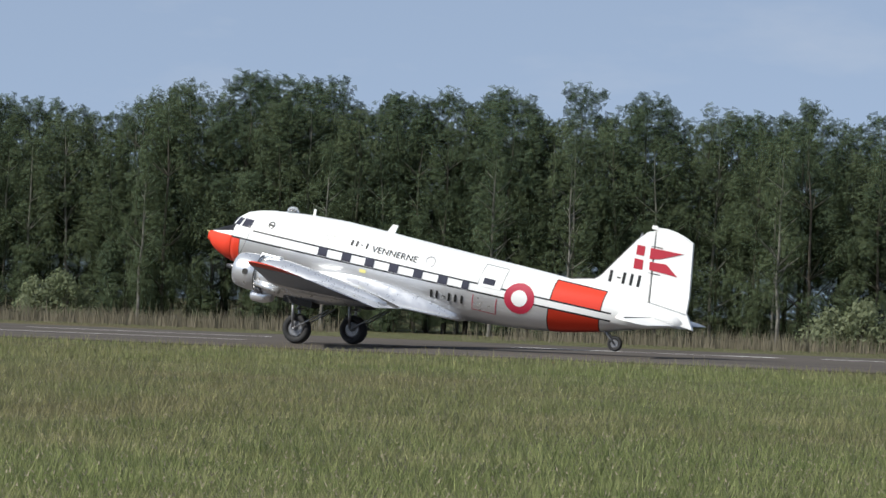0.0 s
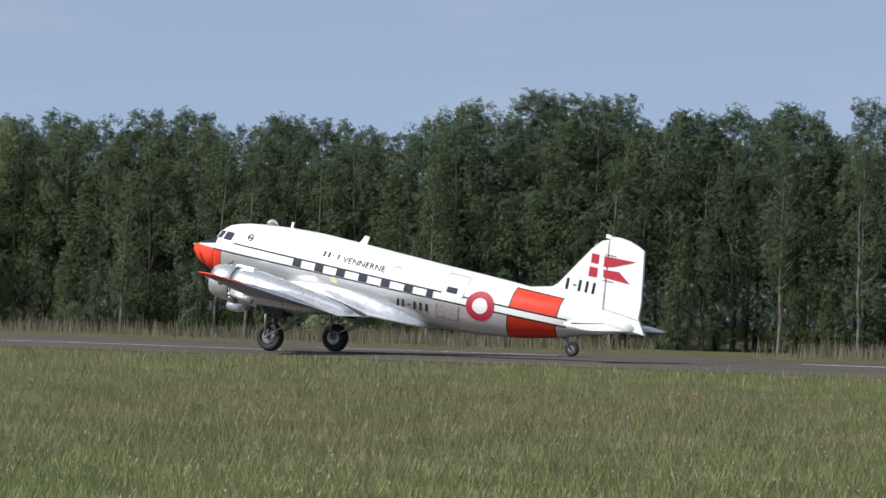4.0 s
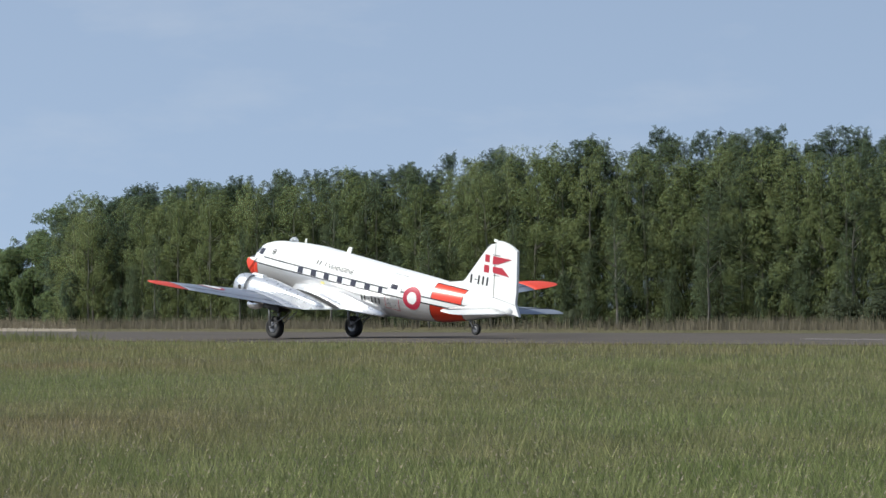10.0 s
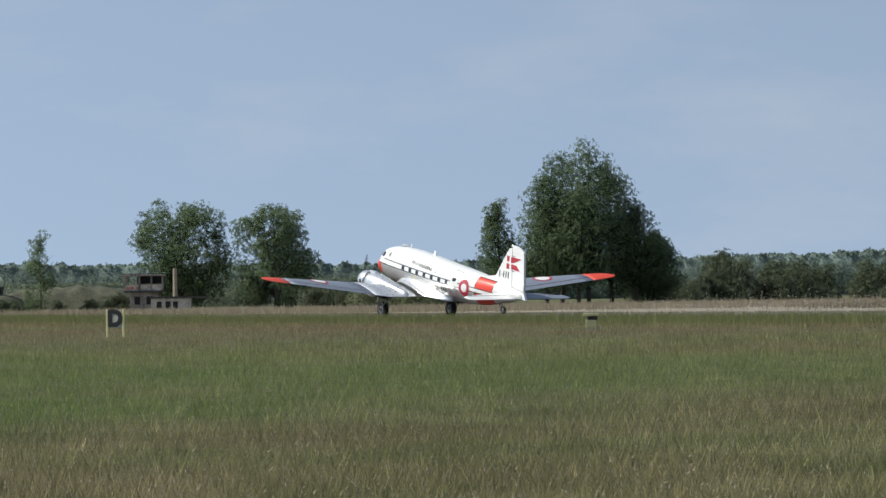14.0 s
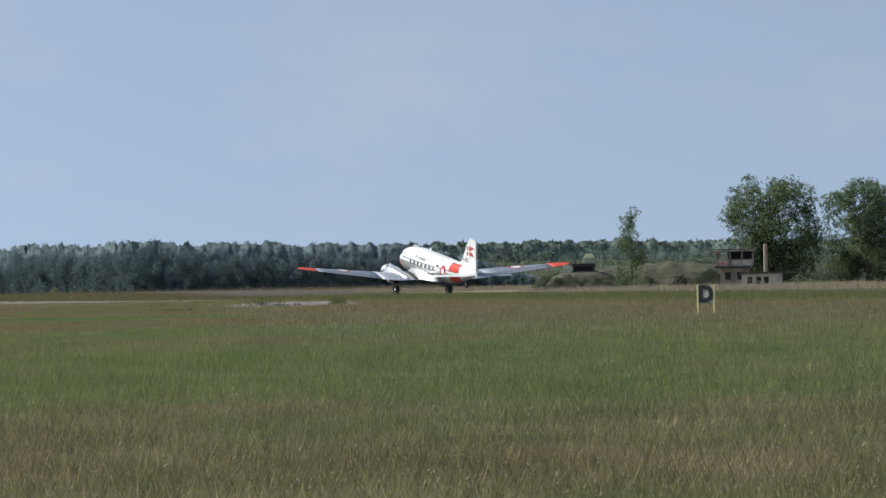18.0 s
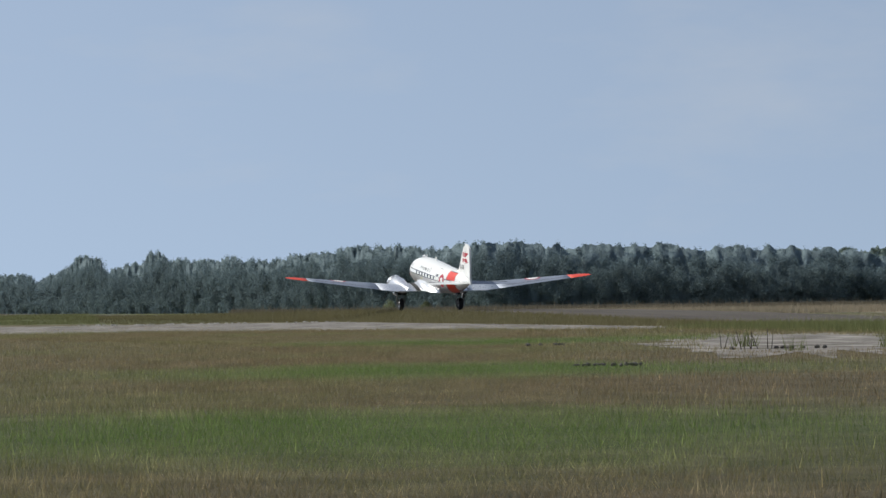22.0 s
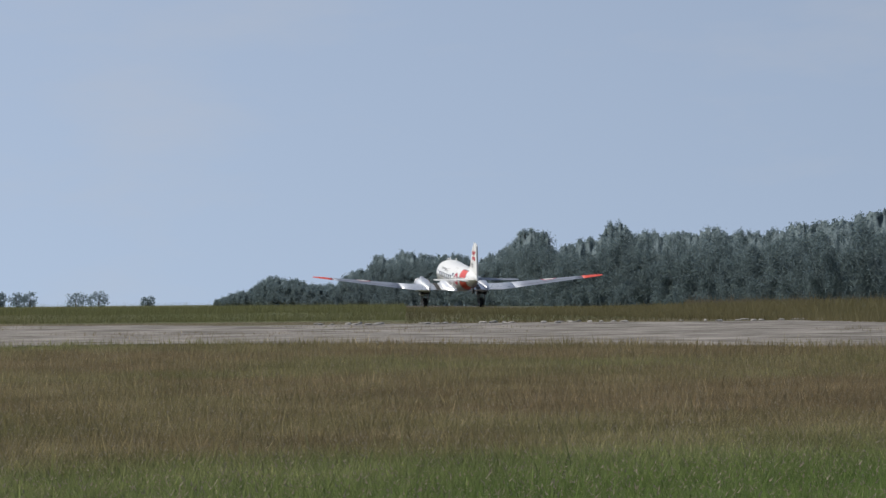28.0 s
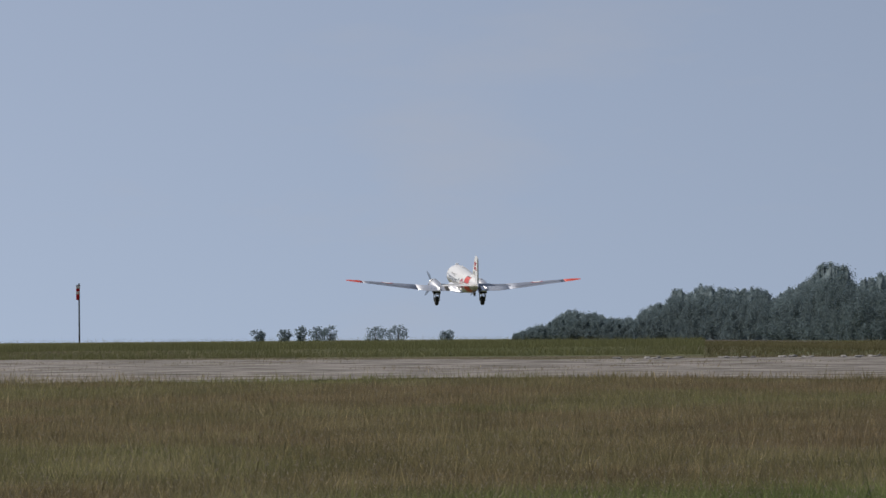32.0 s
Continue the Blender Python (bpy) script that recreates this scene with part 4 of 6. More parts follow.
sign_box(*polar(52.45, 163), 28, "yellow box sign with a black letter D in the grass")
sign_posts(*polar(64.62, 166), 38, "sign with black letter D between cream posts in grass")

# approach light unit in the grass
lb = thing("runway_light_unit", pose(*polar(57.3, 160), 0, 0, 0, 57), "small black and cream light box on legs in the grass", "light unit")
part("housing", boxed(-0.2, 0.22, -0.2, 0.22, 0.46, 0.62, bevel=0.03), M_BLACK, lb)
part("visor", boxed(-0.4, 0.28, -0.28, 0.28, 0.625, 0.74, bevel=0.01), M_CREAM, lb)
part("base_block", boxed(-0.28, 0.16, -0.22, 0.2, 0.14, 0.455, bevel=0.02), M_CREAM, lb)
for fx, fy in ((-0.2, -0.15), (0.2, -0.15), (-0.2, 0.15), (0.2, 0.15)):
    part("leg", tubed((fx, fy, -0.08), (fx, fy, 0.2), 0.03, 0.03, 8), M_GREYMETAL, lb)

# ruined control tower
M_PLASTER = plain("old_pale_plaster", (0.52, 0.49, 0.43), 0.9, 0, 0.35, 0.9, 0.01)
tw = thing("ruined_tower", pose(*polar(64.15, 470), 0, 0, 0, 62), "derelict two-storey concrete tower with a flat overhanging roof", "tower")
part("lower_storey", boxed(-1.9, 1.7, -1.9, 1.9, -0.1, 2.3, bevel=0.03), M_WALL, tw)
part("floor_slab", boxed(-2.6, 2.5, -2.6, 2.6, 2.305, 2.55), M_TAR, tw, "dark slab between the storeys")
for px, py in ((-2.3, -2.3), (2.2, -2.3), (-2.3, 2.3), (2.2, 2.3), (-0.7, -2.3), (0.8, -2.3)):
    part("pillar", boxed(px - 0.12, px + 0.12, py - 0.12, py + 0.12, 2.555, 4.35), M_WALL, tw)
part("parapet", boxed(-2.4, 2.3, -2.42, -2.24, 2.555, 3.3), M_PLASTER, tw, "weathered grey parapet")
part("sill", boxed(-2.5, 2.4, -2.5, -2.2, 3.305, 3.4), M_WALL, tw, "pale concrete sill")
# walls coloured black for the darkness inside the open storey
part("back_wall", boxed(-1.0, 2.0, 1.9, 2.1, 2.555, 4.35), M_DARK, tw, "black inner wall for the unlit inside of the storey")
part("inner_wall", boxed(-1.0, 2.0, -1.7, -1.5, 2.555, 4.35), M_DARK, tw, "black inner wall for the unlit inside of the storey")
part("side_wall", boxed(-2.3, -2.1, -2.1, 1.8, 2.555, 3.35), M_WALL, tw, "weathered grey side wall")
part("roof", boxed(-3.0, 2.6, -3.0, 2.9, 4.36, 4.56, bevel=0.04), M_WALL, tw)
M_GRAFFITI = plain("faded_red_spray_paint", (0.55, 0.20, 0.17), 0.7, 0, 0.4, 4.0)
for gx, gw, gz in ((-2.15, 0.22, 2.86), (-1.6, 0.26, 2.9), (-1.0, 0.12, 2.84)):
    part("graffiti", boxed(gx - gw, gx + gw, -2.43, -2.422, gz - 0.16, gz + 0.16, bevel=0.003), M_GRAFFITI, tw, "faded red spray-painted blotch")
part("roof_felt", boxed(-2.8, 2.7, -2.8, 2.7, 4.565, 4.66), M_TAR, tw, "dark roofing felt")
for wx in (-1.0, 0.5):
    part("window_opening", boxed(wx - 0.35, wx + 0.35, -1.96, -1.905, 0.8, 1.8), M_DARK, tw, "empty black window opening")
mast = thing("mast_lamp", pose(*polar(64.0, 470), 4.66, 0, 0, 62), "white curved lamp on a short mast on the tower roof", "lamp")
part("pole", tubed((0, 0, 0), (0, 0, 1.2), 0.05, 0.04, 8), M_GREYMETAL, mast)
part("head", boxed(-0.15, 0.75, -0.1, 0.1, 1.2, 1.35, bevel=0.04), M_PALEPANEL, mast)
M_POLEWOOD = plain("bleached_wood", (0.36, 0.30, 0.22), 0.85, 0, 0.3, 1.2, 0.01)
pole = thing("wooden_pole", pose(*polar(63.7, 463), 0), "weathered upright wooden pole beside the ruined tower", "pole")
part("shaft", tubed((0, 0, -0.1), (0, 0, 5.2), 0.3, 0.25, 10), M_POLEWOOD, pole)
part("cap", tubed((0, 0, 5.2), (0, 0, 5.32), 0.27, 0.08, 10), M_TAR, pole)

hut = thing("ruined_hut", pose(*polar(63.78, 459), 0, 0, 0, 62), "low derelict concrete hut with a flat roof", "hut")
part("wall", boxed(-2.3, 2.6, -1.5, 1.5, -0.1, 1.5), M_PLASTER, hut)
part("roof", boxed(-2.5, 4.9, -1.8, 1.8, 1.505, 1.75), M_TAR, hut, "dark flat roof slab")
for wx in (-1.3, -0.2, 0.7):
    part("opening", boxed(wx - 0.3, wx + 0.3, -1.56, -1.505, 0.25, 1.15), M_DARK, hut, "empty black opening")

bank = thing("earth_bank", pose(*polar(65.3, 482), 0, 0, 0, 65), "overgrown earth bank with bare brown patches", "bank")
bm = bmesh.new()
vs = []
for i in range(25):
    row = []
    for j in range(9):
        x_, y_ = -11 + i * 22 / 24, -6 + j * 1.5
        hgt = 3.6 * max(0, 1 - (abs(x_) / 11.2) ** 4) * max(0, 1 - (y_ / 6.2) ** 2) ** 0.7
        row.append(bm.verts.new((x_, y_, hgt * (0.9 + 0.25 * noise.noise((x_ * 0.5, y_ * 0.5, 3))) - 0.1)))
    vs.append(row)
for i in range(24):
    for j in range(8):
        bm.faces.new((vs[i][j], vs[i + 1][j], vs[i + 1][j + 1], vs[i][j + 1]))
part("bank_body", bm, M_EARTH, bank, smooth=True)
for i in range(34):
    d = 64.3 + rng.uniform(0, 2.9)
    plant("scrub", i, *polar(d, rng.uniform(466, 477)), rng.uniform(0.5, 1.1), rng.uniform(0, 360), 0.7, "scrub on the earth bank")
for i in range(30):
    d = 58.8 + rng.uniform(0, 2.8)
    plant("scrub", i, *polar(d, rng.uniform(500, 540)), rng.uniform(0.9, 1.7), rng.uniform(0, 360), 0.9, "willow scrub beyond the runway")
for i in range(22):
    d = 52.6 + rng.uniform(0, 4.0)
    plant("scrub", i, *polar(d, rng.uniform(470, 520)), rng.uniform(1.0, 2.2), rng.uniform(0, 360), 1.0, "willow scrub beyond the runway")

shed = thing("camouflaged_shelter", pose(*polar(66.5, 474), 0, 0, 0, 66), "dark open-fronted shelter with pale panels on an earth mound", "shelter")
bm = bmesh.new()
loft(bm, [[((r_ + 0.3 * noise.noise((a_ * 1.3, r_, 5.0))) * math.cos(a_ / 20 * 2 * math.pi), (r_ + 0.3 * noise.noise((a_ * 1.3, r_, 5.0))) * math.sin(a_ / 20 * 2 * math.pi), z_) for a_ in range(20)] for r_, z_ in ((5.2, -0.1), (4.6, 0.9), (3.7, 1.7), (2.6, 2.15))])
part("base_mound", bm, M_EARTH, shed, "overgrown earth mound", smooth=True)
part("body", boxed(-1.3, 1.5, -1.0, 1.2, 2.1, 2.95, bevel=0.02), M_OLIVE, shed)
part("roof", boxed(-1.5, 1.6, -1.4, 1.4, 2.955, 3.28, bevel=0.05), M_TAR, shed, "black flat roof")
part("front_opening", boxed(-1.1, 1.2, -1.06, -1.005, 2.3, 2.85), M_DARK, shed, "dark front opening")
part("front_wall", boxed(-0.7, 2.0, -1.5, -1.3, 1.9, 2.3, bevel=0.02), M_WALL, shed, "low pale concrete front wall")
bm = bmesh.new()
loft(bm, [[(-0.1, -0.9, 3.285), (1.65, -0.9, 3.285), (1.65, 0.9, 3.285), (-0.1, 0.9, 3.285)], [(0.1, -0.7, 4.0), (1.6, -0.7, 4.0), (1.6, 0.7, 4.0), (0.1, 0.7, 4.0)], [(0.45, -0.4, 4.5), (1.3, -0.4, 4.5), (1.3, 0.4, 4.5), (0.45, 0.4, 4.5)]])
bmesh.ops.bevel(bm, geom=bm.edges[:], offset=0.08, segments=2, affect="EDGES", profile=0.5)
part("top_cover", bm, M_COVER, shed, "faded grey-green sloping cover")
for i in range(3):
    part("slat", boxed(-2.45 + i * 0.38, -2.25 + i * 0.38, -1.0, -0.9, 2.0, 3.0 + 0.12 * (i % 2)), M_PALEPANEL, shed, "pale upright slat")
part("side_panel", boxed(-2.5, -1.45, -0.89, 0.4, 2.7, 3.12), M_PALEPANEL, shed, "pale side panel")
part("post", boxed(1.85, 2.0, -1.0, -0.85, 2.1, 3.1), M_PALEPANEL, shed, "pale upright post")
for i in range(12):
    plant("scrub", i, *polar(66.1 + rng.uniform(0, 0.85), rng.uniform(464, 468)), rng.uniform(0.4, 0.75), rng.uniform(0, 360), 0.9, "scrub before the shelter")

# windsock
ws = thing("windsock", pose(-694, 58.9, 0), "red and white striped windsock slanting down from a dark pole", "windsock")
part("pole", tubed((0, 0, -0.1), (0, 0, 7.15), 0.10, 0.07, 10), M_TAR, ws, "dark thin pole")
M_RED = leaf_material("red_cloth", (0.56, 0.05, 0.06), (0.64, 0.07, 0.08), 0.6)
M_WHITE_CLOTH = leaf_material("white_cloth", (0.80, 0.80, 0.78), (0.84, 0.84, 0.82), 0.6)
sock = part("sock_ring", tubed((0, 0, 0.03), (0, 0, -0.05), 0.25, 0.25, 14), M_GREYMETAL, ws, "thin metal ring that carries the sock")
sock.matrix_basis = pose(0, -0.1, 6.95, -40)
for i in range(5):
    part("stripe_band", tubed((0, 0, -0.055 - 0.32 * i), (0, 0, -0.055 - 0.32 * (i + 1)), 0.24 - i * 0.02, 0.22 - i * 0.02, 14), (M_WHITE_CLOTH, M_RED)[i % 2] if i < 4 else M_RED, sock)
# single far trees on the left horizon, in the haze-tinted leaf
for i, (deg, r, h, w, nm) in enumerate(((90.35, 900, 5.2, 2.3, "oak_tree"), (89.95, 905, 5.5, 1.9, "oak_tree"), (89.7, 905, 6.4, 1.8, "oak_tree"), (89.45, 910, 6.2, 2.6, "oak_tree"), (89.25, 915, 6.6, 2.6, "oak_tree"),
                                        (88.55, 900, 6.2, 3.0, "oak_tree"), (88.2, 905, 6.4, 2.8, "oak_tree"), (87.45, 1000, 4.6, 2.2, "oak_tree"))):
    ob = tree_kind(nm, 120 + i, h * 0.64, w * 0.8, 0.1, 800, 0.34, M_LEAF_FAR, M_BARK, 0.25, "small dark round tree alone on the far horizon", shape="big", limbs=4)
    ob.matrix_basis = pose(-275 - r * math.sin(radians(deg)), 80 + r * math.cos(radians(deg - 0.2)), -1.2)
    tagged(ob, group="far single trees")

# rubble and weeds in the meadow before the taxiway
M_RUBBLE = plain("rubble", (0.11, 0.10, 0.09), 0.9, 0, 0.5, 2.0, 0.03)
rb_ = np.random.default_rng(77)
for cx, cy, n_, spread in ((-236.0, 73.6, 12, 1.2), (-281, 85.5, 8, 1.2), (-262, 89, 8, 2.5)):
    for i in range(n_):
        bm = bmesh.new()
        bmesh.ops.create_icosphere(bm, subdivisions=2, radius=1)
        sx, sy, sz = rb_.uniform(0.04, 0.13), rb_.uniform(0.04, 0.15), rb_.uniform(0.04, 0.08)
        for v in bm.verts:
            k = 1 + 0.35 * noise.noise(v.co * 1.7 + Vector((i, cx, 0)))
            v.co = Vector((v.co.x * sx * k, v.co.y * sy * k, max(-0.6, v.co.z) * sz * k))
        st_ = part("rubble_stone", bm, M_RUBBLE)
        st_.matrix_world = pose(cx + rb_.normal(0, 0.3), cy + (rb_.uniform() - 0.5) * 2 * spread, 0.03, 0, 0, rb_.uniform(0, 360))
        tagged(st_, "dark broken concrete lump lying in the grass", "rubble", "rubble in the meadow")
M_PALE_RUBBLE = plain("pale_rubble", (0.42, 0.40, 0.37), 0.9, 0, 0.35, 2.0, 0.03)
for i in range(60):
    bm = bmesh.new()
    bmesh.ops.create_icosphere(bm, subdivisions=2, radius=1)
    sx, sy, sz = rb_.uniform(0.05, 0.2), rb_.uniform(0.08, 0.3), rb_.uniform(0.03, 0.07)
    for v in bm.verts:
        k = 1 + 0.35 * noise.noise(v.co * 1.7 + Vector((i, 40, 0)))
        v.co = Vector((v.co.x * sx * k, v.co.y * sy * k, max(-0.6, v.co.z) * sz * k))
    st_ = part("rubble_stone", bm, M_PALE_RUBBLE)
    st_.matrix_world = pose(-447 + rb_.normal(0, 2.0), rb_.uniform(96, 124), 0.02, 0, 0, rb_.uniform(0, 360))
    tagged(st_, "pale broken concrete lump along the old taxiway's edge", "rubble", "rubble along the taxiway")
# dry dead branches and weeds on the hardstand
dead = thing("dead_branches", pose(-264, 88.5, 0), "dry brown dead branches sticking up from the rubble", "branches")
for i in range(9):
    bx, by = rb_.normal(0, 0.7), rb_.normal(0, 0.7)
    part("branch", tubed((bx, by, -0.05), (bx + rb_.normal(0, 0.15), by + rb_.normal(0, 0.15), rb_.uniform(0.3, 0.85)), 0.022, 0.008, 6), M_BARK, dead)
weeds = np.concatenate([np.column_stack([rb_.normal(x_, 0.28, n_), rb_.normal(y_, 0.28, n_)]) for x_, y_, n_ in ((-262.5, 94.0, 150), (-263.4, 94.6, 80), (-270, 90.6, 60), (-258, 88.0, 40))])
blades("tall_weeds", weeds, 0.7, 0.018, M_BLADE_GREEN, "clump of tall green weeds on the old concrete", 0.7, 51)
for i, (wx, wy, sz) in enumerate(((-860, 190, 0.9), (-862, 206, 0.8))):
    plant("scrub", i, wx, wy, sz, i * 70, 1.2, "scrub before the far woods")


# models that were never planted
for forms in FORMS.values():
    for src in forms:
        if src.name not in first_use:
            for o in (*src.children_recursive, src):
                bpy.data.objects.remove(o)


# ---- the airliner; x forward, y to its left, z up, level, wheels' ground point at the origin ----
def paint(name, col, rough=0.32, metal=0.0):
    m, n, l, b = material(name)
    nt = m.node_tree
    dirt = noise_tex(nt, 1.3, 5, 0.65, stretch=(0.4, 1, 1.6))
    l.new(mixc(nt, ramp(nt, [(0.45, (0, 0, 0)), (0.8, (0.25, 0.25, 0.25))], dirt), col, tuple(c * 0.7 for c in col)), b.inputs["Base Color"])
    r = ramp(nt, [(0.3, (rough,) * 3), (0.8, (rough + 0.15,) * 3)], noise_tex(nt, 4.0, 4))
    l.new(r, b.inputs["Roughness"])
    b.inputs["Metallic"].default_value = metal
    return m


M_WHITE = paint("white_gloss_paint", (0.82, 0.82, 0.80))
M_SILVER = paint("silver_paint", (0.76, 0.765, 0.775), 0.25, 0.72)
M_WING = paint("grey_wing_paint", (0.27, 0.30, 0.365), 0.4, 0.35)
M_ORANGE = paint("dayglo_orange", (0.66, 0.06, 0.03), 0.5)
M_ROUNDEL = paint("roundel_red", (0.42, 0.02, 0.05), 0.45)
M_RUBBER = plain("tyre_rubber", (0.022, 0.022, 0.023), 0.8, 0, 0.2)
M_STEEL = plain("gear_steel", (0.3, 0.3, 0.31), 0.4, 0.6, 0.3)
M_GLASS = plain("dark_window_glass", (0.045, 0.044, 0.06), 0.12, 0, 0.1)
M_BLUR, blur_nodes, blur_links, blur_shader = material("turning_blade")
blur_shader.inputs["Base Color"].default_value = (0.03, 0.03, 0.03, 1)
blur_shader.inputs["Specular IOR Level"].default_value = 0.0
blur_shader.inputs["Alpha"].default_value = 0.3
M_SOOT = plain("sooty_metal", (0.045, 0.043, 0.04), 0.7, 0.2, 0.3)


def band(nt, socket, lo, hi):
    """1 between lo and hi, which are numbers or sockets."""
    out = []
    for op, v in (("GREATER_THAN", lo), ("LESS_THAN", hi)):
        k = nt.nodes.new("ShaderNodeMath")
        k.operation = op
        nt.links.new(socket, k.inputs[0])
        if isinstance(v, (int, float)):
            k.inputs[1].default_value = v
        else:
            nt.links.new(v, k.inputs[1])
        out.append(k.outputs[0])
    k = nt.nodes.new("ShaderNodeMath")
    k.operation = "MULTIPLY"
    nt.links.new(out[0], k.inputs[0]), nt.links.new(out[1], k.inputs[1])
    return k.outputs[0]


def livery():
    """White above a black-lined cheat line, silver below, orange bands round the tail, black before the windscreen."""
    m, n, l, b = material("fuselage_livery")
    nt = m.node_tree
    tc, sep = n.new("ShaderNodeTexCoord"), n.new("ShaderNodeSeparateXYZ")
    l.new(tc.outputs["Object"], sep.inputs[0])
    x, z = sep.outputs[0], sep.outputs[2]

    def lin(k, c):
        q = n.new("ShaderNodeMath")
        q.operation = "MULTIPLY_ADD"
        l.new(x, q.inputs[0])
        q.inputs[1].default_value, q.inputs[2].default_value = k, c
        return q.outputs[0]
    up, up2 = lin(-0.014, 3.685), lin(-0.014, 3.75)
    lo, lo2 = lin(-0.021, 3.32), lin(-0.021, 3.385)
    dirt = noise_tex(nt, 1.1, 5, 0.65, stretch=(0.4, 1, 1.6))
    white = mixc(nt, ramp(nt, [(0.5, (0, 0, 0)), (0.85, (0.3, 0.3, 0.3))], dirt), (0.82, 0.82, 0.80), (0.6, 0.6, 0.58))
    silver = mixc(nt, ramp(nt, [(0.35, (0, 0, 0)), (0.75, (0.6, 0.6, 0.6))], dirt), (0.78, 0.785, 0.79), (0.52, 0.52, 0.53))
    below = band(nt, z, -99.0, lo)
    col = mixc(nt, below, white, silver)
    for x0, x1, z1, shade in ((-11.0, -9.0, 4.66, (0.012, 0.012, 0.014)), (-10.96, -9.04, 4.62, (0.72, 0.055, 0.025))):
        k = n.new("ShaderNodeMath")
        k.operation = "MULTIPLY"
        l.new(band(nt, x, x0, x1), k.inputs[0]), l.new(band(nt, z, -9.0, z1), k.inputs[1])
        col = mixc(nt, k.outputs[0], col, shade)
    # the orange of the nose reaches back under the cockpit
    for x0, shade in ((3.92, (0.05, 0.045, 0.045)), (3.95, (0.72, 0.055, 0.025))):
        k = n.new("ShaderNodeMath")
        k.operation = "MULTIPLY"
        l.new(band(nt, x, x0, 9.0), k.inputs[0]), l.new(below, k.inputs[1])
        col = mixc(nt, k.outputs[0], col, shade)
    stripe = band(nt, z, lo, up2)
    col = mixc(nt, stripe, col, (0.82, 0.82, 0.80))
    for a, c, x9 in ((up, up2, 3.45), (lo, lo2, 9.0)):
        k = n.new("ShaderNodeMath")
        k.operation = "MULTIPLY"
        l.new(band(nt, z, a, c), k.inputs[0]), l.new(band(nt, x, -11.4, x9), k.inputs[1])
        col = mixc(nt, k.outputs[0], col, (0.012, 0.012, 0.014))
    l.new(col, b.inputs["Base Color"])
    bare, met = n.new("ShaderNodeMath"), n.new("ShaderNodeMath")
    bare.operation = met.operation = "MULTIPLY"
    l.new(below, bare.inputs[0]), l.new(band(nt, x, -99.0, 3.92), bare.inputs[1])
    l.new(bare.outputs[0], met.inputs[0])
    met.inputs[1].default_value = 0.62
    l.new(met.outputs[0], b.inputs["Metallic"])
    b.inputs["Roughness"].default_value = 0.3
    panel = n.new("ShaderNodeTexBrick")
    panel.inputs["Scale"].default_value, panel.inputs["Mortar Size"].default_value = 1.0, 0.008
    panel.inputs["Brick Width"].default_value, panel.inputs["Row Height"].default_value = 1.05, 0.62
    cmb = n.new("ShaderNodeCombineXYZ")
    l.new(x, cmb.inputs[0]), l.new(z, cmb.inputs[1])
    l.new(cmb.outputs[0], panel.inputs["Vector"])
    bump(nt, b, panel.outputs["Fac"], 0.5, -0.006)
    return m


M_LIVERY = livery()

STATIONS = [  # x, top, bottom, half width
    (5.62, 3.22, 2.84, 0.19), (5.45, 3.34, 2.66, 0.35), (5.2, 3.46, 2.50, 0.53), (4.8, 3.64, 2.34, 0.74), (4.62, 3.71, 2.30, 0.81), (4.50, 3.95, 2.27, 0.87), (4.40, 4.12, 2.25, 0.90), (4.16, 4.31, 2.21, 0.97),
    (3.75, 4.45, 2.16, 1.06), (3.3, 4.55, 2.12, 1.13), (2.5, 4.66, 2.10, 1.21), (1.4, 4.77, 2.10, 1.27), (0, 4.85, 2.11, 1.29), (-2, 4.84, 2.15, 1.29), (-4.5, 4.81, 2.21, 1.27), (-6, 4.80, 2.29, 1.20),
    (-7.3, 4.80, 2.40, 1.10), (-8.5, 4.79, 2.56, 0.97), (-9.6, 4.77, 2.74, 0.84), (-10.9, 4.72, 3.06, 0.66), (-12.0, 4.64, 3.40, 0.46), (-12.9, 4.55, 3.66, 0.28), (-13.6, 4.46, 3.86, 0.14), (-14.2, 4.25, 3.94, 0.06)]
SX = [s[0] for s in STATIONS][::-1]


def section(x):
    return [float(np.interp(x, SX, [s[k] for s in STATIONS][::-1])) for k in (1, 2, 3)]


def skin(x, z, off=0.0):
    """How far the fuselage's side stands from its middle at x, z."""
    t, b, w = section(x)
    c, hh = (t + b) / 2, (t - b) / 2
    return w * math.sqrt(max(0.0, 1 - ((z - c) / hh) ** 2)) + off


def body_ring(x, n=40):
    t, b, w = section(x)
    c, hh = (t + b) / 2, (t - b) / 2
    return [(x, w * math.cos(2 * math.pi * i / n), c + hh * math.sin(2 * math.pi * i / n)) for i in range(n)]


air = thing("airliner", pose(-56.3, 133.3, 0, 0, 0, 180), "white and silver twin-engined propeller airliner with orange nose and tail bands", "aeroplane")

bm = bmesh.new()
xs = sorted(set([4.34, 4.1, 3.5, 2.9, 2.0, 0.7, -1, -3.2, -5.2, -6.7, -7.9, -9.05, -10.2, -10.95, -11.5] + [s[0] for s in STATIONS if s[0] <= 4.34]), reverse=True)
loft(bm, [body_ring(x) for x in xs])
part("fuselage", bm, M_LIVERY, air, smooth=True)
bm = bmesh.new()
loft(bm, [[(5.70, 0.07 * math.cos(i * math.pi / 20), 3.03 + 0.08 * math.sin(i * math.pi / 20)) for i in range(40)]] + [body_ring(x) for x in (5.67, 5.62, 5.45, 5.2, 5.0, 4.8, 4.62, 4.50, 4.40, 4.345)])


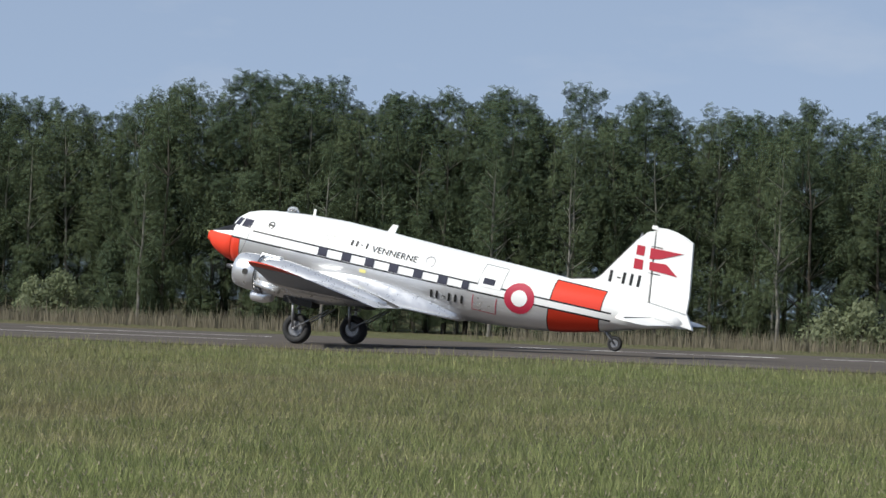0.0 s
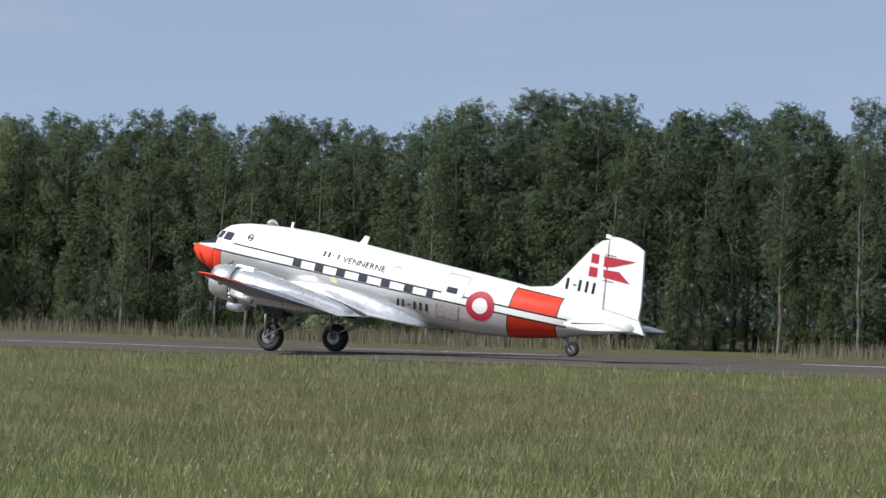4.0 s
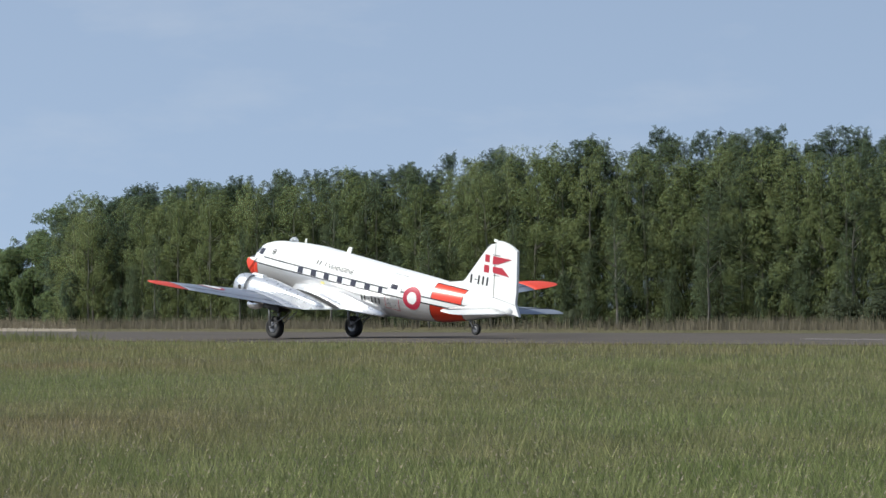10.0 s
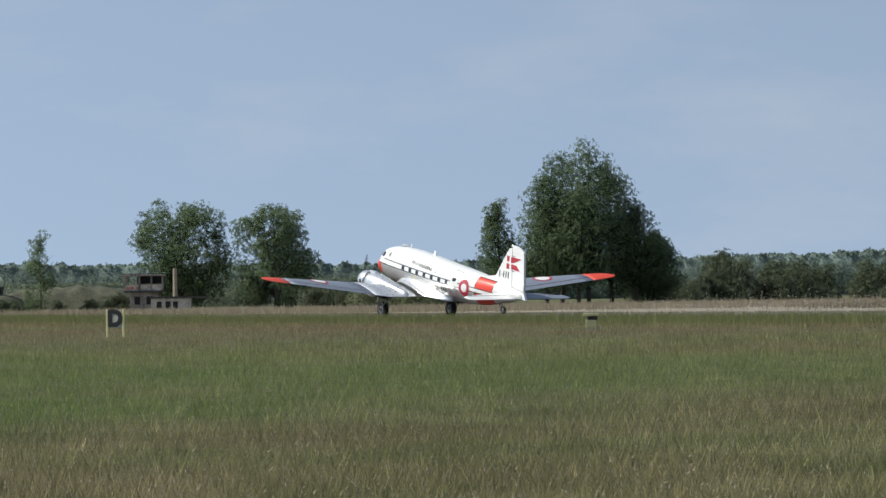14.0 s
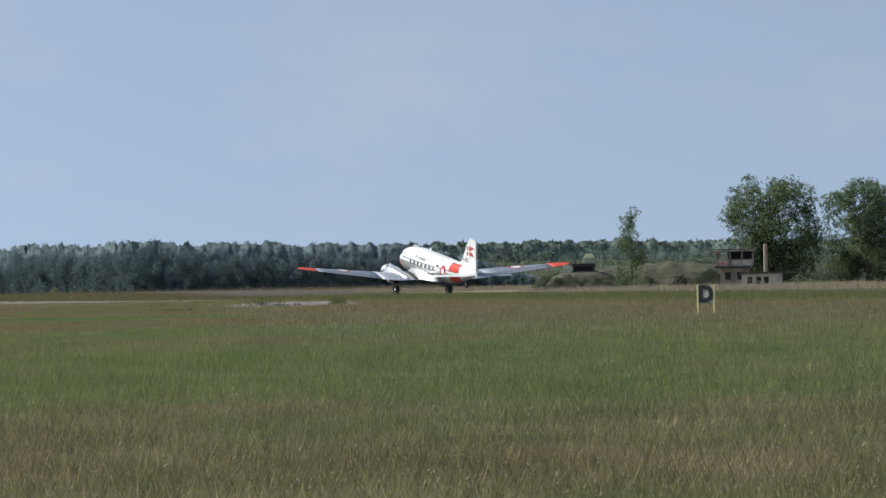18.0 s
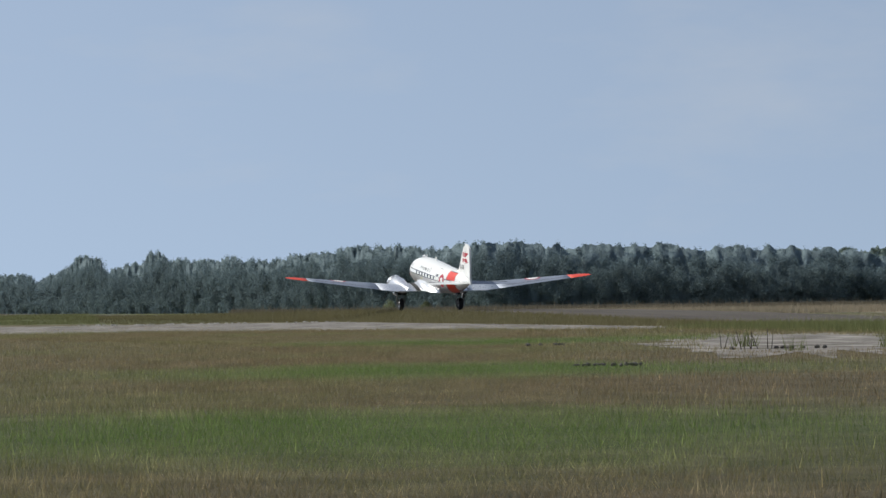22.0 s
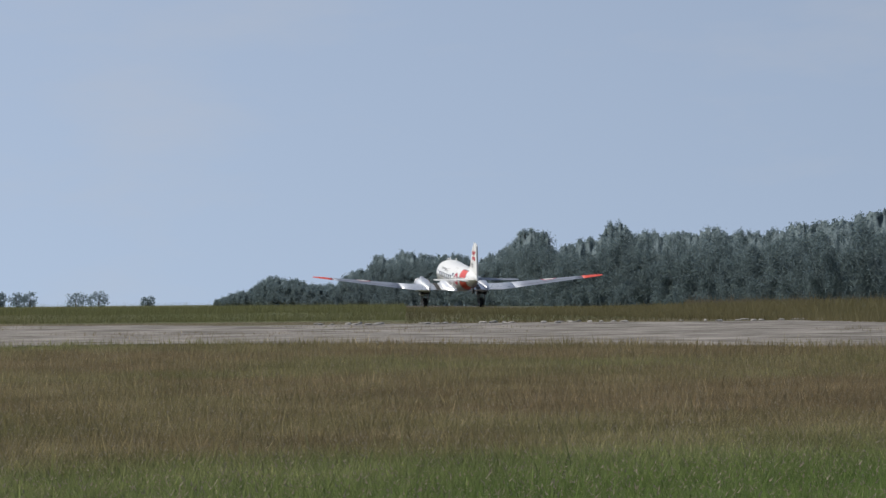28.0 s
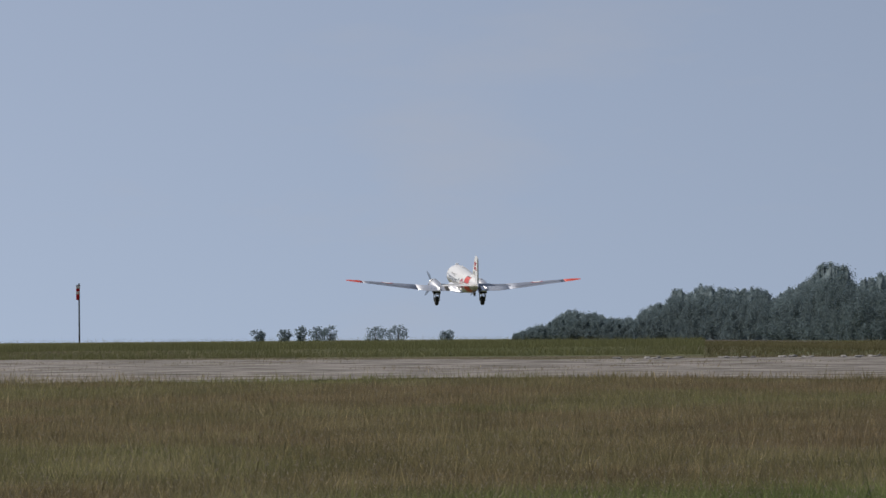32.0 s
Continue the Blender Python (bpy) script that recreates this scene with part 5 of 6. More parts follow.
def nose_paint():
    m, n, l, b = material("nose_livery")
    nt = m.node_tree
    tc, sep = n.new("ShaderNodeTexCoord"), n.new("ShaderNodeSeparateXYZ")
    l.new(tc.outputs["Object"], sep.inputs[0])
    q = n.new("ShaderNodeMath")
    q.operation = "MULTIPLY_ADD"
    l.new(sep.outputs[0], q.inputs[0])
    q.inputs[1].default_value, q.inputs[2].default_value = -0.035, 3.44
    q2 = n.new("ShaderNodeMath")
    q2.operation = "MULTIPLY_ADD"
    l.new(sep.outputs[0], q2.inputs[0])
    q2.inputs[1].default_value, q2.inputs[2].default_value = -0.2, 4.36
    col = mixc(nt, band(nt, sep.outputs[2], q.outputs[0], 9.0), (0.72, 0.055, 0.025), (0.82, 0.82, 0.80))
    col = mixc(nt, band(nt, sep.outputs[2], q2.outputs[0], 3.76), col, (0.012, 0.012, 0.014))
    l.new(col, b.inputs["Base Color"])
    b.inputs["Roughness"].default_value, b.inputs["Specular IOR Level"].default_value = 0.6, 0.25
    return m


part("nose_cone", bm, nose_paint(), air, "bright orange nose cone under a black anti-glare panel", smooth=True)


def decal(name, pts, mat, parent, side, off=0.012, label=""):
    """A thin painted or glazed patch that follows the fuselage's side: rings of (x, z), all of one length."""
    bm = bmesh.new()
    vs = [[bm.verts.new((x, side * skin(x, z, off), z)) for x, z in row] for row in pts]
    for a, b in zip(vs, vs[1:]):
        for i in range(len(a) - 1):
            f = (a[i], a[i + 1], b[i + 1], b[i])
            bm.faces.new(f if side > 0 else f[::-1])
    bmesh.ops.recalc_face_normals(bm, faces=bm.faces[:])
    return part(name, bm, mat, parent, label)


def patch(x0, x1, z0, z1, nx=2, nz=4, shear=0.0):
    return [[(x0 + (x1 - x0) * i / nx + shear * (z0 + (z1 - z0) * j / nz - z0), z0 + (z1 - z0) * j / nz) for i in range(nx + 1)] for j in range(nz + 1)]


for side in (1, -1):
    for i, xc in enumerate((0.30, -0.71, -1.70, -2.71, -3.73, -4.76, -5.69)):
        hw = 0.19 if i < 6 else 0.14
        w = decal("cabin_window", patch(xc - hw, xc + hw, 3.40 - 0.02 * xc * 0.7, 3.72 - 0.014 * xc), M_GLASS, air, side, 0.014, "dark square cabin window")
        decal("window_frame", [[(xc - hw - 0.03, 3.375 - 0.014 * xc), (xc + hw + 0.03, 3.375 - 0.014 * xc)], [(xc - hw - 0.03, 3.40 - 0.014 * xc), (xc + hw + 0.03, 3.40 - 0.014 * xc)]], M_GREYMETAL, w, side, 0.02)
    decal("cockpit_window", patch(3.60, 4.02, 3.75, 4.07, 3, 3, -0.12), M_GLASS, air, side, 0.014, "dark cockpit side window")
    decal("cockpit_window", patch(4.14, 4.40, 3.75, 4.05, 3, 3, -0.35), M_GLASS, air, side, 0.014, "dark windscreen pane")
    # windscreen front pane
    bm = bmesh.new()
    pts = [(4.605, 0.06), (4.585, 0.42), (4.44, 0.40), (4.455, 0.06)]
    zz = [3.74, 3.74, 4.02, 4.04]
    vsn = [bm.verts.new((px + 0.03, side * py, z_)) for (px, py), z_ in zip(pts, zz)]
    bm.faces.new(vsn if side > 0 else vsn[::-1])
    r_ = bmesh.ops.extrude_face_region(bm, geom=bm.faces[:])
    bmesh.ops.translate(bm, verts=[v for v in r_["geom"] if isinstance(v, bmesh.types.BMVert)], vec=(-0.08, 0, 0))
    part("windscreen_pane", bm, M_GLASS, air)
    # roundel
    def disc(r, n=28):
        out = []
        for k in range(5):
            rr = r * k / 4 + 0.001
            out.append([(-7.86 + rr * math.cos(2 * math.pi * i / n), 3.63 + rr * math.sin(2 * math.pi * i / n)) for i in range(n + 1)])
        return out
    rd = decal("roundel", disc(0.585), M_ROUNDEL, air, side, 0.012, "red roundel with a white centre")
    decal("roundel_centre", disc(0.31), M_WHITE, rd, side, 0.02, "white roundel centre")
    # nose badge, name and registration: names as bars
    ring_pts = [[(2.74 + rr * math.cos(2 * math.pi * i / 20), 4.06 + rr * math.sin(2 * math.pi * i / 20)) for i in range(21)] for rr in (0.10, 0.14)]
    badge = decal("badge", ring_pts, M_SOOT, air, side, 0.026, "small dark round badge")
    decal("badge_bird", patch(2.66, 2.82, 4.02, 4.09, 1, 1), M_SOOT, badge, side, 0.03)
    for xq, z0, z1 in ((0.42, 4.2, 4.32), (0.27, 4.2, 4.32), (0.1, 4.22, 4.3), (0.3, 4.06, 4.1)):
        decal("faint_mark", patch(xq - 0.09, xq, z0, z1, 1, 1), M_PALEPANEL, air, side, 0.026)
    for xq, wdt in ((-0.72, 0.08), (-0.93, 0.08), (-1.36, 0.06)):
        decal("name_bar", patch(xq - wdt, xq, 4.06, 4.27, 1, 2), M_SOOT, air, side, 0.026)
    decal("name_bar", patch(-1.22, -1.12, 4.15, 4.18, 1, 1), M_SOOT, air, side, 0.026)
    for xq, wdt, z0, z1 in ((-4.35, 0.09, 2.86, 3.16), (-4.58, 0.09, 2.87, 3.17), (-4.84, 0.12, 3.0, 3.05), (-5.08, 0.09, 2.89, 3.19), (-5.34, 0.09, 2.9, 3.2), (-5.6, 0.09, 2.91, 3.21)):
        decal("registration_bar", patch(xq - wdt, xq, z0, z1, 1, 2), M_BLACK, air, side, 0.026)
    # yellow mark and emblem
    decal("yellow_mark", patch(-1.62, -1.36, 3.14, 3.27, 1, 1), M_YELLOW, air, side, 0.026)
    ring_pts = [[(-4.05 + rr * math.cos(2 * math.pi * i / 20), 4.18 + rr * math.sin(2 * math.pi * i / 20)) for i in range(21)] for rr in (0.165, 0.205)]
    decal("emblem_ring", ring_pts, M_GREYMETAL, air, side, 0.026, "thin pale ring emblem")

# cargo door on the left side: thin dark outlines and its window
door = decal("passenger_door", patch(-7.06, -6.15, 3.75, 4.58, 4, 4, -0.05), M_WHITE, air, 1, 0.014, "white upper half of the cargo door")
for px0, px1, pz0, pz1 in ((-6.17, -6.14, 3.75, 4.58), (-7.09, -7.06, 3.75, 4.55), (-7.09, -6.15, 4.57, 4.60)):
    decal("door_seam", patch(px0, px1, pz0, pz1, 2, 4, -0.05), M_GREYMETAL, door, 1, 0.019)
decal("door_window", patch(-6.80, -6.34, 3.86, 4.09, 2, 2), M_GLASS, door, 1, 0.019, "dark door window")
dl = decal("lower_door", patch(-7.0, -6.08, 2.82, 3.36, 4, 4), M_SILVER, air, 1, 0.012, "silver lower half of the cargo door")
for px0, px1, pz0, pz1 in ((-6.09, -6.06, 2.82, 3.36), (-7.02, -6.99, 2.82, 3.40), (-7.02, -6.06, 2.80, 2.825)):
    decal("door_seam", patch(px0, px1, pz0, pz1, 3, 4), M_ROUNDEL, dl, 1, 0.017)

# dome, aerials, pitot
bm = bmesh.new()
bmesh.ops.create_uvsphere(bm, u_segments=16, v_segments=10, radius=0.25)
bmesh.ops.translate(bm, verts=bm.verts[:], vec=(2.42, 0, 4.66))
m_, n_, l_, b_ = material("astrodome_glass")
b_.inputs["Base Color"].default_value, b_.inputs["Roughness"].default_value = (0.8, 0.82, 0.84, 1), 0.06
b_.inputs["Transmission Weight"].default_value = 0.85
part("astrodome", bm, m_, air, "clear round dome on the roof", smooth=True)
part("aerial", boxed(1.46, 1.56, -0.02, 0.02, 4.72, 5.0), M_WHITE, air, "thin upright aerial")
bm = bmesh.new()
loft(bm, [[(-1.62, -0.03, 4.8), (-1.62, 0.03, 4.8), (-1.95, 0.03, 4.8), (-1.95, -0.03, 4.8)], [(-1.80, -0.03, 5.16), (-1.80, 0.03, 5.16), (-2.02, 0.03, 5.16), (-2.02, -0.03, 5.16)]])
part("blade_aerial", bm, M_WHITE, air, "slanted white blade aerial")
part("pitot_tube", tubed((5.66, 0, 3.16), (5.82, 0, 3.18), 0.025, 0.018, 8), M_CREAM, air)


def foil(chord, thick, n=12):
    """An aerofoil outline, x from the leading edge back, z."""
    up = []
    for i in range(n + 1):
        u = (1 - math.cos(math.pi * i / n)) / 2
        t = thick * 5 * (0.2969 * math.sqrt(u) - 0.126 * u - 0.3516 * u * u + 0.2843 * u ** 3 - 0.1036 * u ** 4)
        up.append((u, t))
    pts = [(-u * chord, t * chord + 0.02 * chord * (1 - (2 * u - 1) ** 2)) for u, t in up]
    pts += [(-u * chord, -t * chord * 0.75 + 0.02 * chord * (1 - (2 * u - 1) ** 2)) for u, t in up[-2:0:-1]]
    return pts


WING_TE = -3.55


def wing_line(b):
    """Leading edge x, chord, z of the wing at b metres from the middle."""
    if b <= 4.3:
        le, te = 0.95, WING_TE
    else:
        f = (b - 4.3) / (14.35 - 4.3)
        le, te = 0.95 + (-2.35 - 0.95) * f, WING_TE - 0.25 * f
    if b > 13.3:
        k = (b - 13.3) / 1.1
        cut = 1 - math.sqrt(max(0.0, 1 - k * k))
        le, te = le - cut * 0.95, te + cut * 0.55
    z = 2.2 + (0.0 if b <= 4.3 else (b - 4.3) * 0.132)
    return le, le - te, z


def wing_ring(b, side):
    le, ch, z = wing_line(b)
    return [(le + px, side * b, z + pz) for px, pz in foil(ch, 0.15 - 0.006 * b)]


def wing_z(b, x):
    """Upper surface of the wing."""
    le, ch, z = wing_line(b)
    u = min(0.999, max(0.001, (le - x) / ch))
    t = (0.15 - 0.006 * b) * 5 * (0.2969 * math.sqrt(u) - 0.126 * u - 0.3516 * u * u + 0.2843 * u ** 3 - 0.1036 * u ** 4)
    return z + ch * (t + 0.02 * (1 - (2 * u - 1) ** 2))


def wing_patch(name, xs_, bs_, mat, parent, side, off=0.015, label=""):
    bm = bmesh.new()
    vs = [[bm.verts.new((x if not callable(x) else x(b), side * b, wing_z(b, x if not callable(x) else x(b)) + off)) for x in xs_] for b in bs_]
    for a, b in zip(vs, vs[1:]):
        for i in range(len(a) - 1):
            bm.faces.new((a[i], a[i + 1], b[i + 1], b[i]))
    bmesh.ops.recalc_face_normals(bm, faces=bm.faces[:])
    return part(name, bm, mat, parent, label)


def gear_strut(p0, p1, r, parent, mat=None):
    return part("strut", tubed(p0, p1, r, r, 8), mat or M_STEEL, parent, smooth=True)


def wheel_bmesh(r, w):
    bm = bmesh.new()
    prof = [(0.55 * r, -w / 2 * 0.8), (0.8 * r, -w / 2), (0.94 * r, -w / 2 * 0.75), (r, -w / 2 * 0.3), (r, w / 2 * 0.3), (0.94 * r, w / 2 * 0.75), (0.8 * r, w / 2), (0.55 * r, w / 2 * 0.8)]
    n = 28
    vs = [[bm.verts.new((rr * math.cos(2 * math.pi * i / n), yy, rr * math.sin(2 * math.pi * i / n))) for rr, yy in prof] for i in range(n)]
    for i in range(n):
        a, b = vs[i], vs[(i + 1) % n]
        for j in range(len(prof)):
            bm.faces.new((a[j], b[j], b[(j + 1) % len(prof)], a[(j + 1) % len(prof)]))
    bmesh.ops.recalc_face_normals(bm, faces=bm.faces[:])
    return bm


WHEELS, PROPS = [], []


def wheel(name, x, y, z, r, w, parent):
    holder = part(name, wheel_bmesh(r, w), M_RUBBER, parent, "black rubber tyre", smooth=True)
    holder.matrix_basis = pose(x, y, z)
    bm = bmesh.new()
    for s in (-1, 1):
        tube(bm, (0, s * w * 0.30, 0), (0, s * w * 0.42, 0), 0.56 * r, 0.46 * r, 20)
        tube(bm, (0, s * w * 0.40, 0), (0, s * w * 0.5, 0), 0.2 * r, 0.16 * r, 14)
    for i in range(6):
        a = i * math.pi / 3
        for s in (-1, 1):
            tube(bm, (0.36 * r * math.cos(a), s * w * 0.41, 0.36 * r * math.sin(a)), (0.36 * r * math.cos(a), s * w * 0.44, 0.36 * r * math.sin(a)), 0.07 * r, 0.06 * r, 8)
    part("wheel_hub", bm, M_STEEL, holder, "bare metal hub")
    WHEELS.append((holder, (x, y, z), r))
    return holder


for side in (1, -1):
    bm = bmesh.new()
    loft(bm, [wing_ring(b, side) for b in (0.2, 1.0, 2.85, 4.3, 5.6)])
    bmesh.ops.recalc_face_normals(bm, faces=bm.faces[:])
    part("wing_centre", bm, M_SILVER, air, smooth=True)
    bm = bmesh.new()
    loft(bm, [wing_ring(b, side) for b in (5.605, 7, 8, 10, 11.5, 12.35)])
    bmesh.ops.recalc_face_normals(bm, faces=bm.faces[:])
    ow = part("outer_wing", bm, M_WING, air, smooth=True)
    bm = bmesh.new()
    loft(bm, [wing_ring(b, side) for b in (12.355, 12.8, 13.3, 13.7, 14.0, 14.2, 14.33, 14.39)])
    bmesh.ops.recalc_face_normals(bm, faces=bm.faces[:])
    part("wing_tip", bm, M_ORANGE, air, "orange wing tip", smooth=True)
    # aileron seam, wing roundel, black walkway
    wing_patch("aileron_seam", [lambda b: WING_TE + 0.62 - 0.02 * (b - 6), lambda b: WING_TE + 0.56 - 0.02 * (b - 6)], [6 + 0.7 * i for i in range(10)], M_SOOT, ow, side)
    for nm, r_, off_, mt in (("wing_roundel", 0.72, 0.016, M_ROUNDEL), ("roundel_centre", 0.54, 0.024, M_WHITE)):
        bm = bmesh.new()
        ctr = (-1.75, 9.2)
        rings_ = [[bm.verts.new((ctr[0] + rr * math.cos(2 * math.pi * i / 24), side * (ctr[1] + rr * math.sin(2 * math.pi * i / 24)),
                                 wing_z(ctr[1] + rr * math.sin(2 * math.pi * i / 24), ctr[0] + rr * math.cos(2 * math.pi * i / 24)) + off_)) for i in range(24)] for rr in (0.01, r_ * 0.5, r_)]
        for a, b in zip(rings_, rings_[1:]):
            for i in range(24):
                bm.faces.new((a[i], a[(i + 1) % 24], b[(i + 1) % 24], b[i]))
        bmesh.ops.recalc_face_normals(bm, faces=bm.faces[:])
        rd = part(nm, bm, mt, ow if nm == "wing_roundel" else rd, "red roundel with a white centre" if nm == "wing_roundel" else "")
    wing_patch("walkway", [-0.2 - 0.37 * i for i in range(10)], [1.76, 1.98, 2.2], M_SOOT, air, side, 0.04, "black non-slip walkway")
    # wing root fairing: a hollow curve from the fuselage's side down to the wing
    bm = bmesh.new()
    rings_ = []
    for i in range(18):
        x_ = 0.75 - i * 0.37
        k = i / 17
        z1 = 2.75 + 0.4 * math.sin(math.pi * min(1, k * 1.6) / 2) - 0.72 * k ** 2.4
        ys = skin(x_, z1, -0.03)
        b1 = 1.72 if x_ > -2.2 else ys + (1.72 - ys) * max(0.0, 1 - ((-2.2 - x_) / 3.35) ** 1.3) + 0.02
        zw = wing_z(b1, x_) + 0.012 if x_ > -3.4 else 2.27 + 0.1 * (k - 0.6)
        row_ = [(x_, side * 0.1, 2.22), (x_, side * 0.1, z1)]
        for j in range(10):
            q_ = j / 9
            row_.append((x_, side * (ys + (max(b1, ys + 0.02) - ys) * q_), z1 + (zw - z1) * (1 - (1 - q_) ** 2.2)))
        row_.append((x_, side * max(b1, ys + 0.02), min(zw - 0.06, 2.2)))
        rings_.append(row_)
    loft(bm, rings_)
    bmesh.ops.recalc_face_normals(bm, faces=bm.faces[:])
    part("wing_root_fairing", bm, M_SILVER, air, smooth=True)
    # engine: cowl, nacelle, hub, swept propeller
    y = side * 2.85
    ZC = 2.27

    def ring(x, r, zc=ZC, sq=1.0, n=24):
        return [(x, y + r * math.cos(2 * math.pi * i / n), zc + r * sq * math.sin(2 * math.pi * i / n)) for i in range(n)]
    bm = bmesh.new()
    loft(bm, [ring(2.2, 0.42), ring(2.78, 0.46), ring(2.93, 0.53), ring(2.9, 0.60), ring(2.7, 0.67), ring(2.35, 0.71), ring(1.95, 0.72), ring(1.9, 0.66)], caps=False)
    bmesh.ops.recalc_face_normals(bm, faces=bm.faces[:])
    part("engine_cowl", bm, M_SILVER, air, smooth=True)
    bm = bmesh.new()
    loft(bm, [ring(2.45, 0.46), ring(2.3, 0.46)])
    en = part("engine_face", bm, M_SOOT, air, "dark engine cylinders behind the cowl lip")
    bm = bmesh.new()
    for i in range(9):
        a = i * 2 * math.pi / 9
        tube(bm, (2.5, y + 0.1 * math.cos(a), ZC + 0.1 * math.sin(a)), (2.5, y + 0.42 * math.cos(a), ZC + 0.42 * math.sin(a)), 0.09, 0.1, 8)
    part("cylinder_heads", bm, M_SOOT, en)
    part("cowl_band", (lambda b_: (loft(b_, [ring(1.955, 0.728), ring(1.9, 0.728)], caps=False), b_)[1])(bmesh.new()), M_SOOT, air, "dark gap behind the cowl")
    bm = bmesh.new()
    loft(bm, [ring(1.93, 0.66), ring(1.6, 0.70, 2.28), ring(0.9, 0.72, 2.3), ring(0, 0.66, 2.28), ring(-1.0, 0.54, 2.28), ring(-2.0, 0.38, 2.3), ring(-2.9, 0.20, 2.32), ring(-3.4, 0.05, 2.33)])
    bmesh.ops.recalc_face_normals(bm, faces=bm.faces[:])
    part("nacelle", bm, M_SILVER, air, smooth=True)
    badge_ = part("cowl_badge", tubed((2.3, y + side * 0.70, ZC), (2.3, y + side * 0.728, ZC), 0.12, 0.12, 16), M_SOOT, air, "small round dark badge on the cowl")
    part("air_intake", boxed(1.2, 2.05, y - 0.16, y + 0.16, 2.9, 3.08, bevel=0.05), M_SILVER, air)
    bm = bmesh.new()
    loft(bm, [ring(2.12, 0.20, 1.44), ring(2.02, 0.25, 1.43), ring(1.6, 0.26, 1.46), ring(1.25, 0.2, 1.52)])
    bmesh.ops.recalc_face_normals(bm, faces=bm.faces[:])
    cooler = part("oil_cooler", bm, M_SILVER, air, "silver oil cooler duct under the nacelle", smooth=True)
    part("cooler_intake", tubed((2.121, y, 1.44), (2.135, y, 1.44), 0.17, 0.16, 14), M_SOOT, cooler, "black cooler intake")
    for k in range(10):
        a = radians(200 + k * 14)
        part("cowl_flap", tubed((1.9, y + 0.70 * math.cos(a), ZC + 0.70 * math.sin(a)), (1.62, y + 0.74 * math.cos(a), ZC + 0.74 * math.sin(a)), 0.075, 0.07, 6), M_STEEL, air, "small steel cowl flap")
    part("exhaust_pipe", tubed((1.8, y + side * 0.62, 1.95), (0.75, y + side * 0.72, 1.82), 0.12, 0.13, 12), M_SILVER, air, "bright exhaust pipe", smooth=True)
    hub = part("propeller", tubed((-0.25, 0, 0), (0.28, 0, 0), 0.17, 0.06, 14), M_STEEL, air, "propeller hub with blades blurred by speed", smooth=True)
    hub.matrix_basis = pose(3.12, y, ZC)
    for i in range(3):
        a = i * 2 * math.pi / 3
        bm = bmesh.new()
        rings_ = []
        for r_, w_, tw_ in ((0.15, 0.07, 50), (0.5, 0.13, 38), (1.0, 0.17, 26), (1.45, 0.14, 20), (1.74, 0.05, 18)):
            c_, s_ = math.cos(radians(tw_)) * w_, math.sin(radians(tw_)) * w_
            pts_ = [(s_, c_), (0.02, 0.02), (-s_, -c_), (-0.02, -0.02)]
            rings_.append([(px, r_ * math.cos(a) - py * math.sin(a), r_ * math.sin(a) + py * math.cos(a)) for px, py in pts_])
        loft(bm, rings_)
        bmesh.ops.recalc_face_normals(bm, faces=bm.faces[:])
        part("blade", bm, M_BLUR, hub, "dark propeller blade blurred by its turning")
    PROPS.append((hub, (3.12, y, ZC)))
    # main undercarriage
    wheel("main_wheel", 0.0, side * 2.82, 0.57, 0.57, 0.42, air)
    gear = part("undercarriage_leg", tubed((0.05, side * 2.5, 0.57), (0.3, side * 2.5, 1.75), 0.055, 0.07, 8), M_STEEL, air, "grey undercarriage leg", smooth=True)
    gear_strut((0.05, side * 3.14, 0.57), (0.3, side * 3.14, 1.75), 0.06, gear)
    gear_strut((0, side * 2.45, 0.57), (0, side * 3.2, 0.57), 0.05, gear)
    gear_strut((0.05, side * 2.5, 1.35), (0.05, side * 3.14, 1.35), 0.04, gear)
    gear_strut((0.0, side * 2.5, 0.6), (-1.25, side * 2.6, 1.62), 0.03, gear)
    gear_strut((0.0, side * 3.14, 0.6), (-1.25, side * 3.05, 1.62), 0.03, gear)
    # solid dark block standing in for the shaded hollow of the bay
    part("wheel_well", boxed(-0.55, 0.65, y - 0.42, y + 0.42, 1.5, 1.75), M_SOOT, air, "dark open wheel bay")
    # tailplane
    def stab_ring(b):
        f = (b - 0.1) / 4.0
        le, te, z_ = -11.55 - 1.15 * f, -13.85 - 0.05 * f, 4.0
        if f > 0.85:
            c_ = 1 - math.sqrt(max(0, 1 - ((f - 0.85) / 0.155) ** 2))
            le, te = le - 0.5 * c_, te + 0.5 * c_
        return [(le + px, side * b, z_ + pz - 0.02) for px, pz in foil(le - te, 0.09, 8)]
    bm = bmesh.new()
    loft(bm, [stab_ring(b) for b in (0.1, 1, 2, 3, 3.5, 3.8, 4.0, 4.09)])
    bmesh.ops.recalc_face_normals(bm, faces=bm.faces[:])
    st = part("tailplane", bm, M_WING if side < 0 else M_WHITE, air, smooth=True)
    part("elevator_seam", boxed(-12.98, -12.94, min(side * 0.6, side * 3.7), max(side * 0.6, side * 3.7), 4.07, 4.10), M_SOOT, st)

# tail wheel
wheel("tail_wheel", -11.62, 0, 2.78, 0.29, 0.2, air)
tl = part("tail_wheel_leg", tubed((-11.62, 0.13, 2.78), (-11.0, 0.1, 3.3), 0.04, 0.05, 8), M_STEEL, air, smooth=True)
gear_strut((-11.62, -0.13, 2.78), (-11.0, -0.1, 3.3), 0.04, tl)
gear_strut((-11.62, -0.14, 2.78), (-11.62, 0.14, 2.78), 0.03, tl)


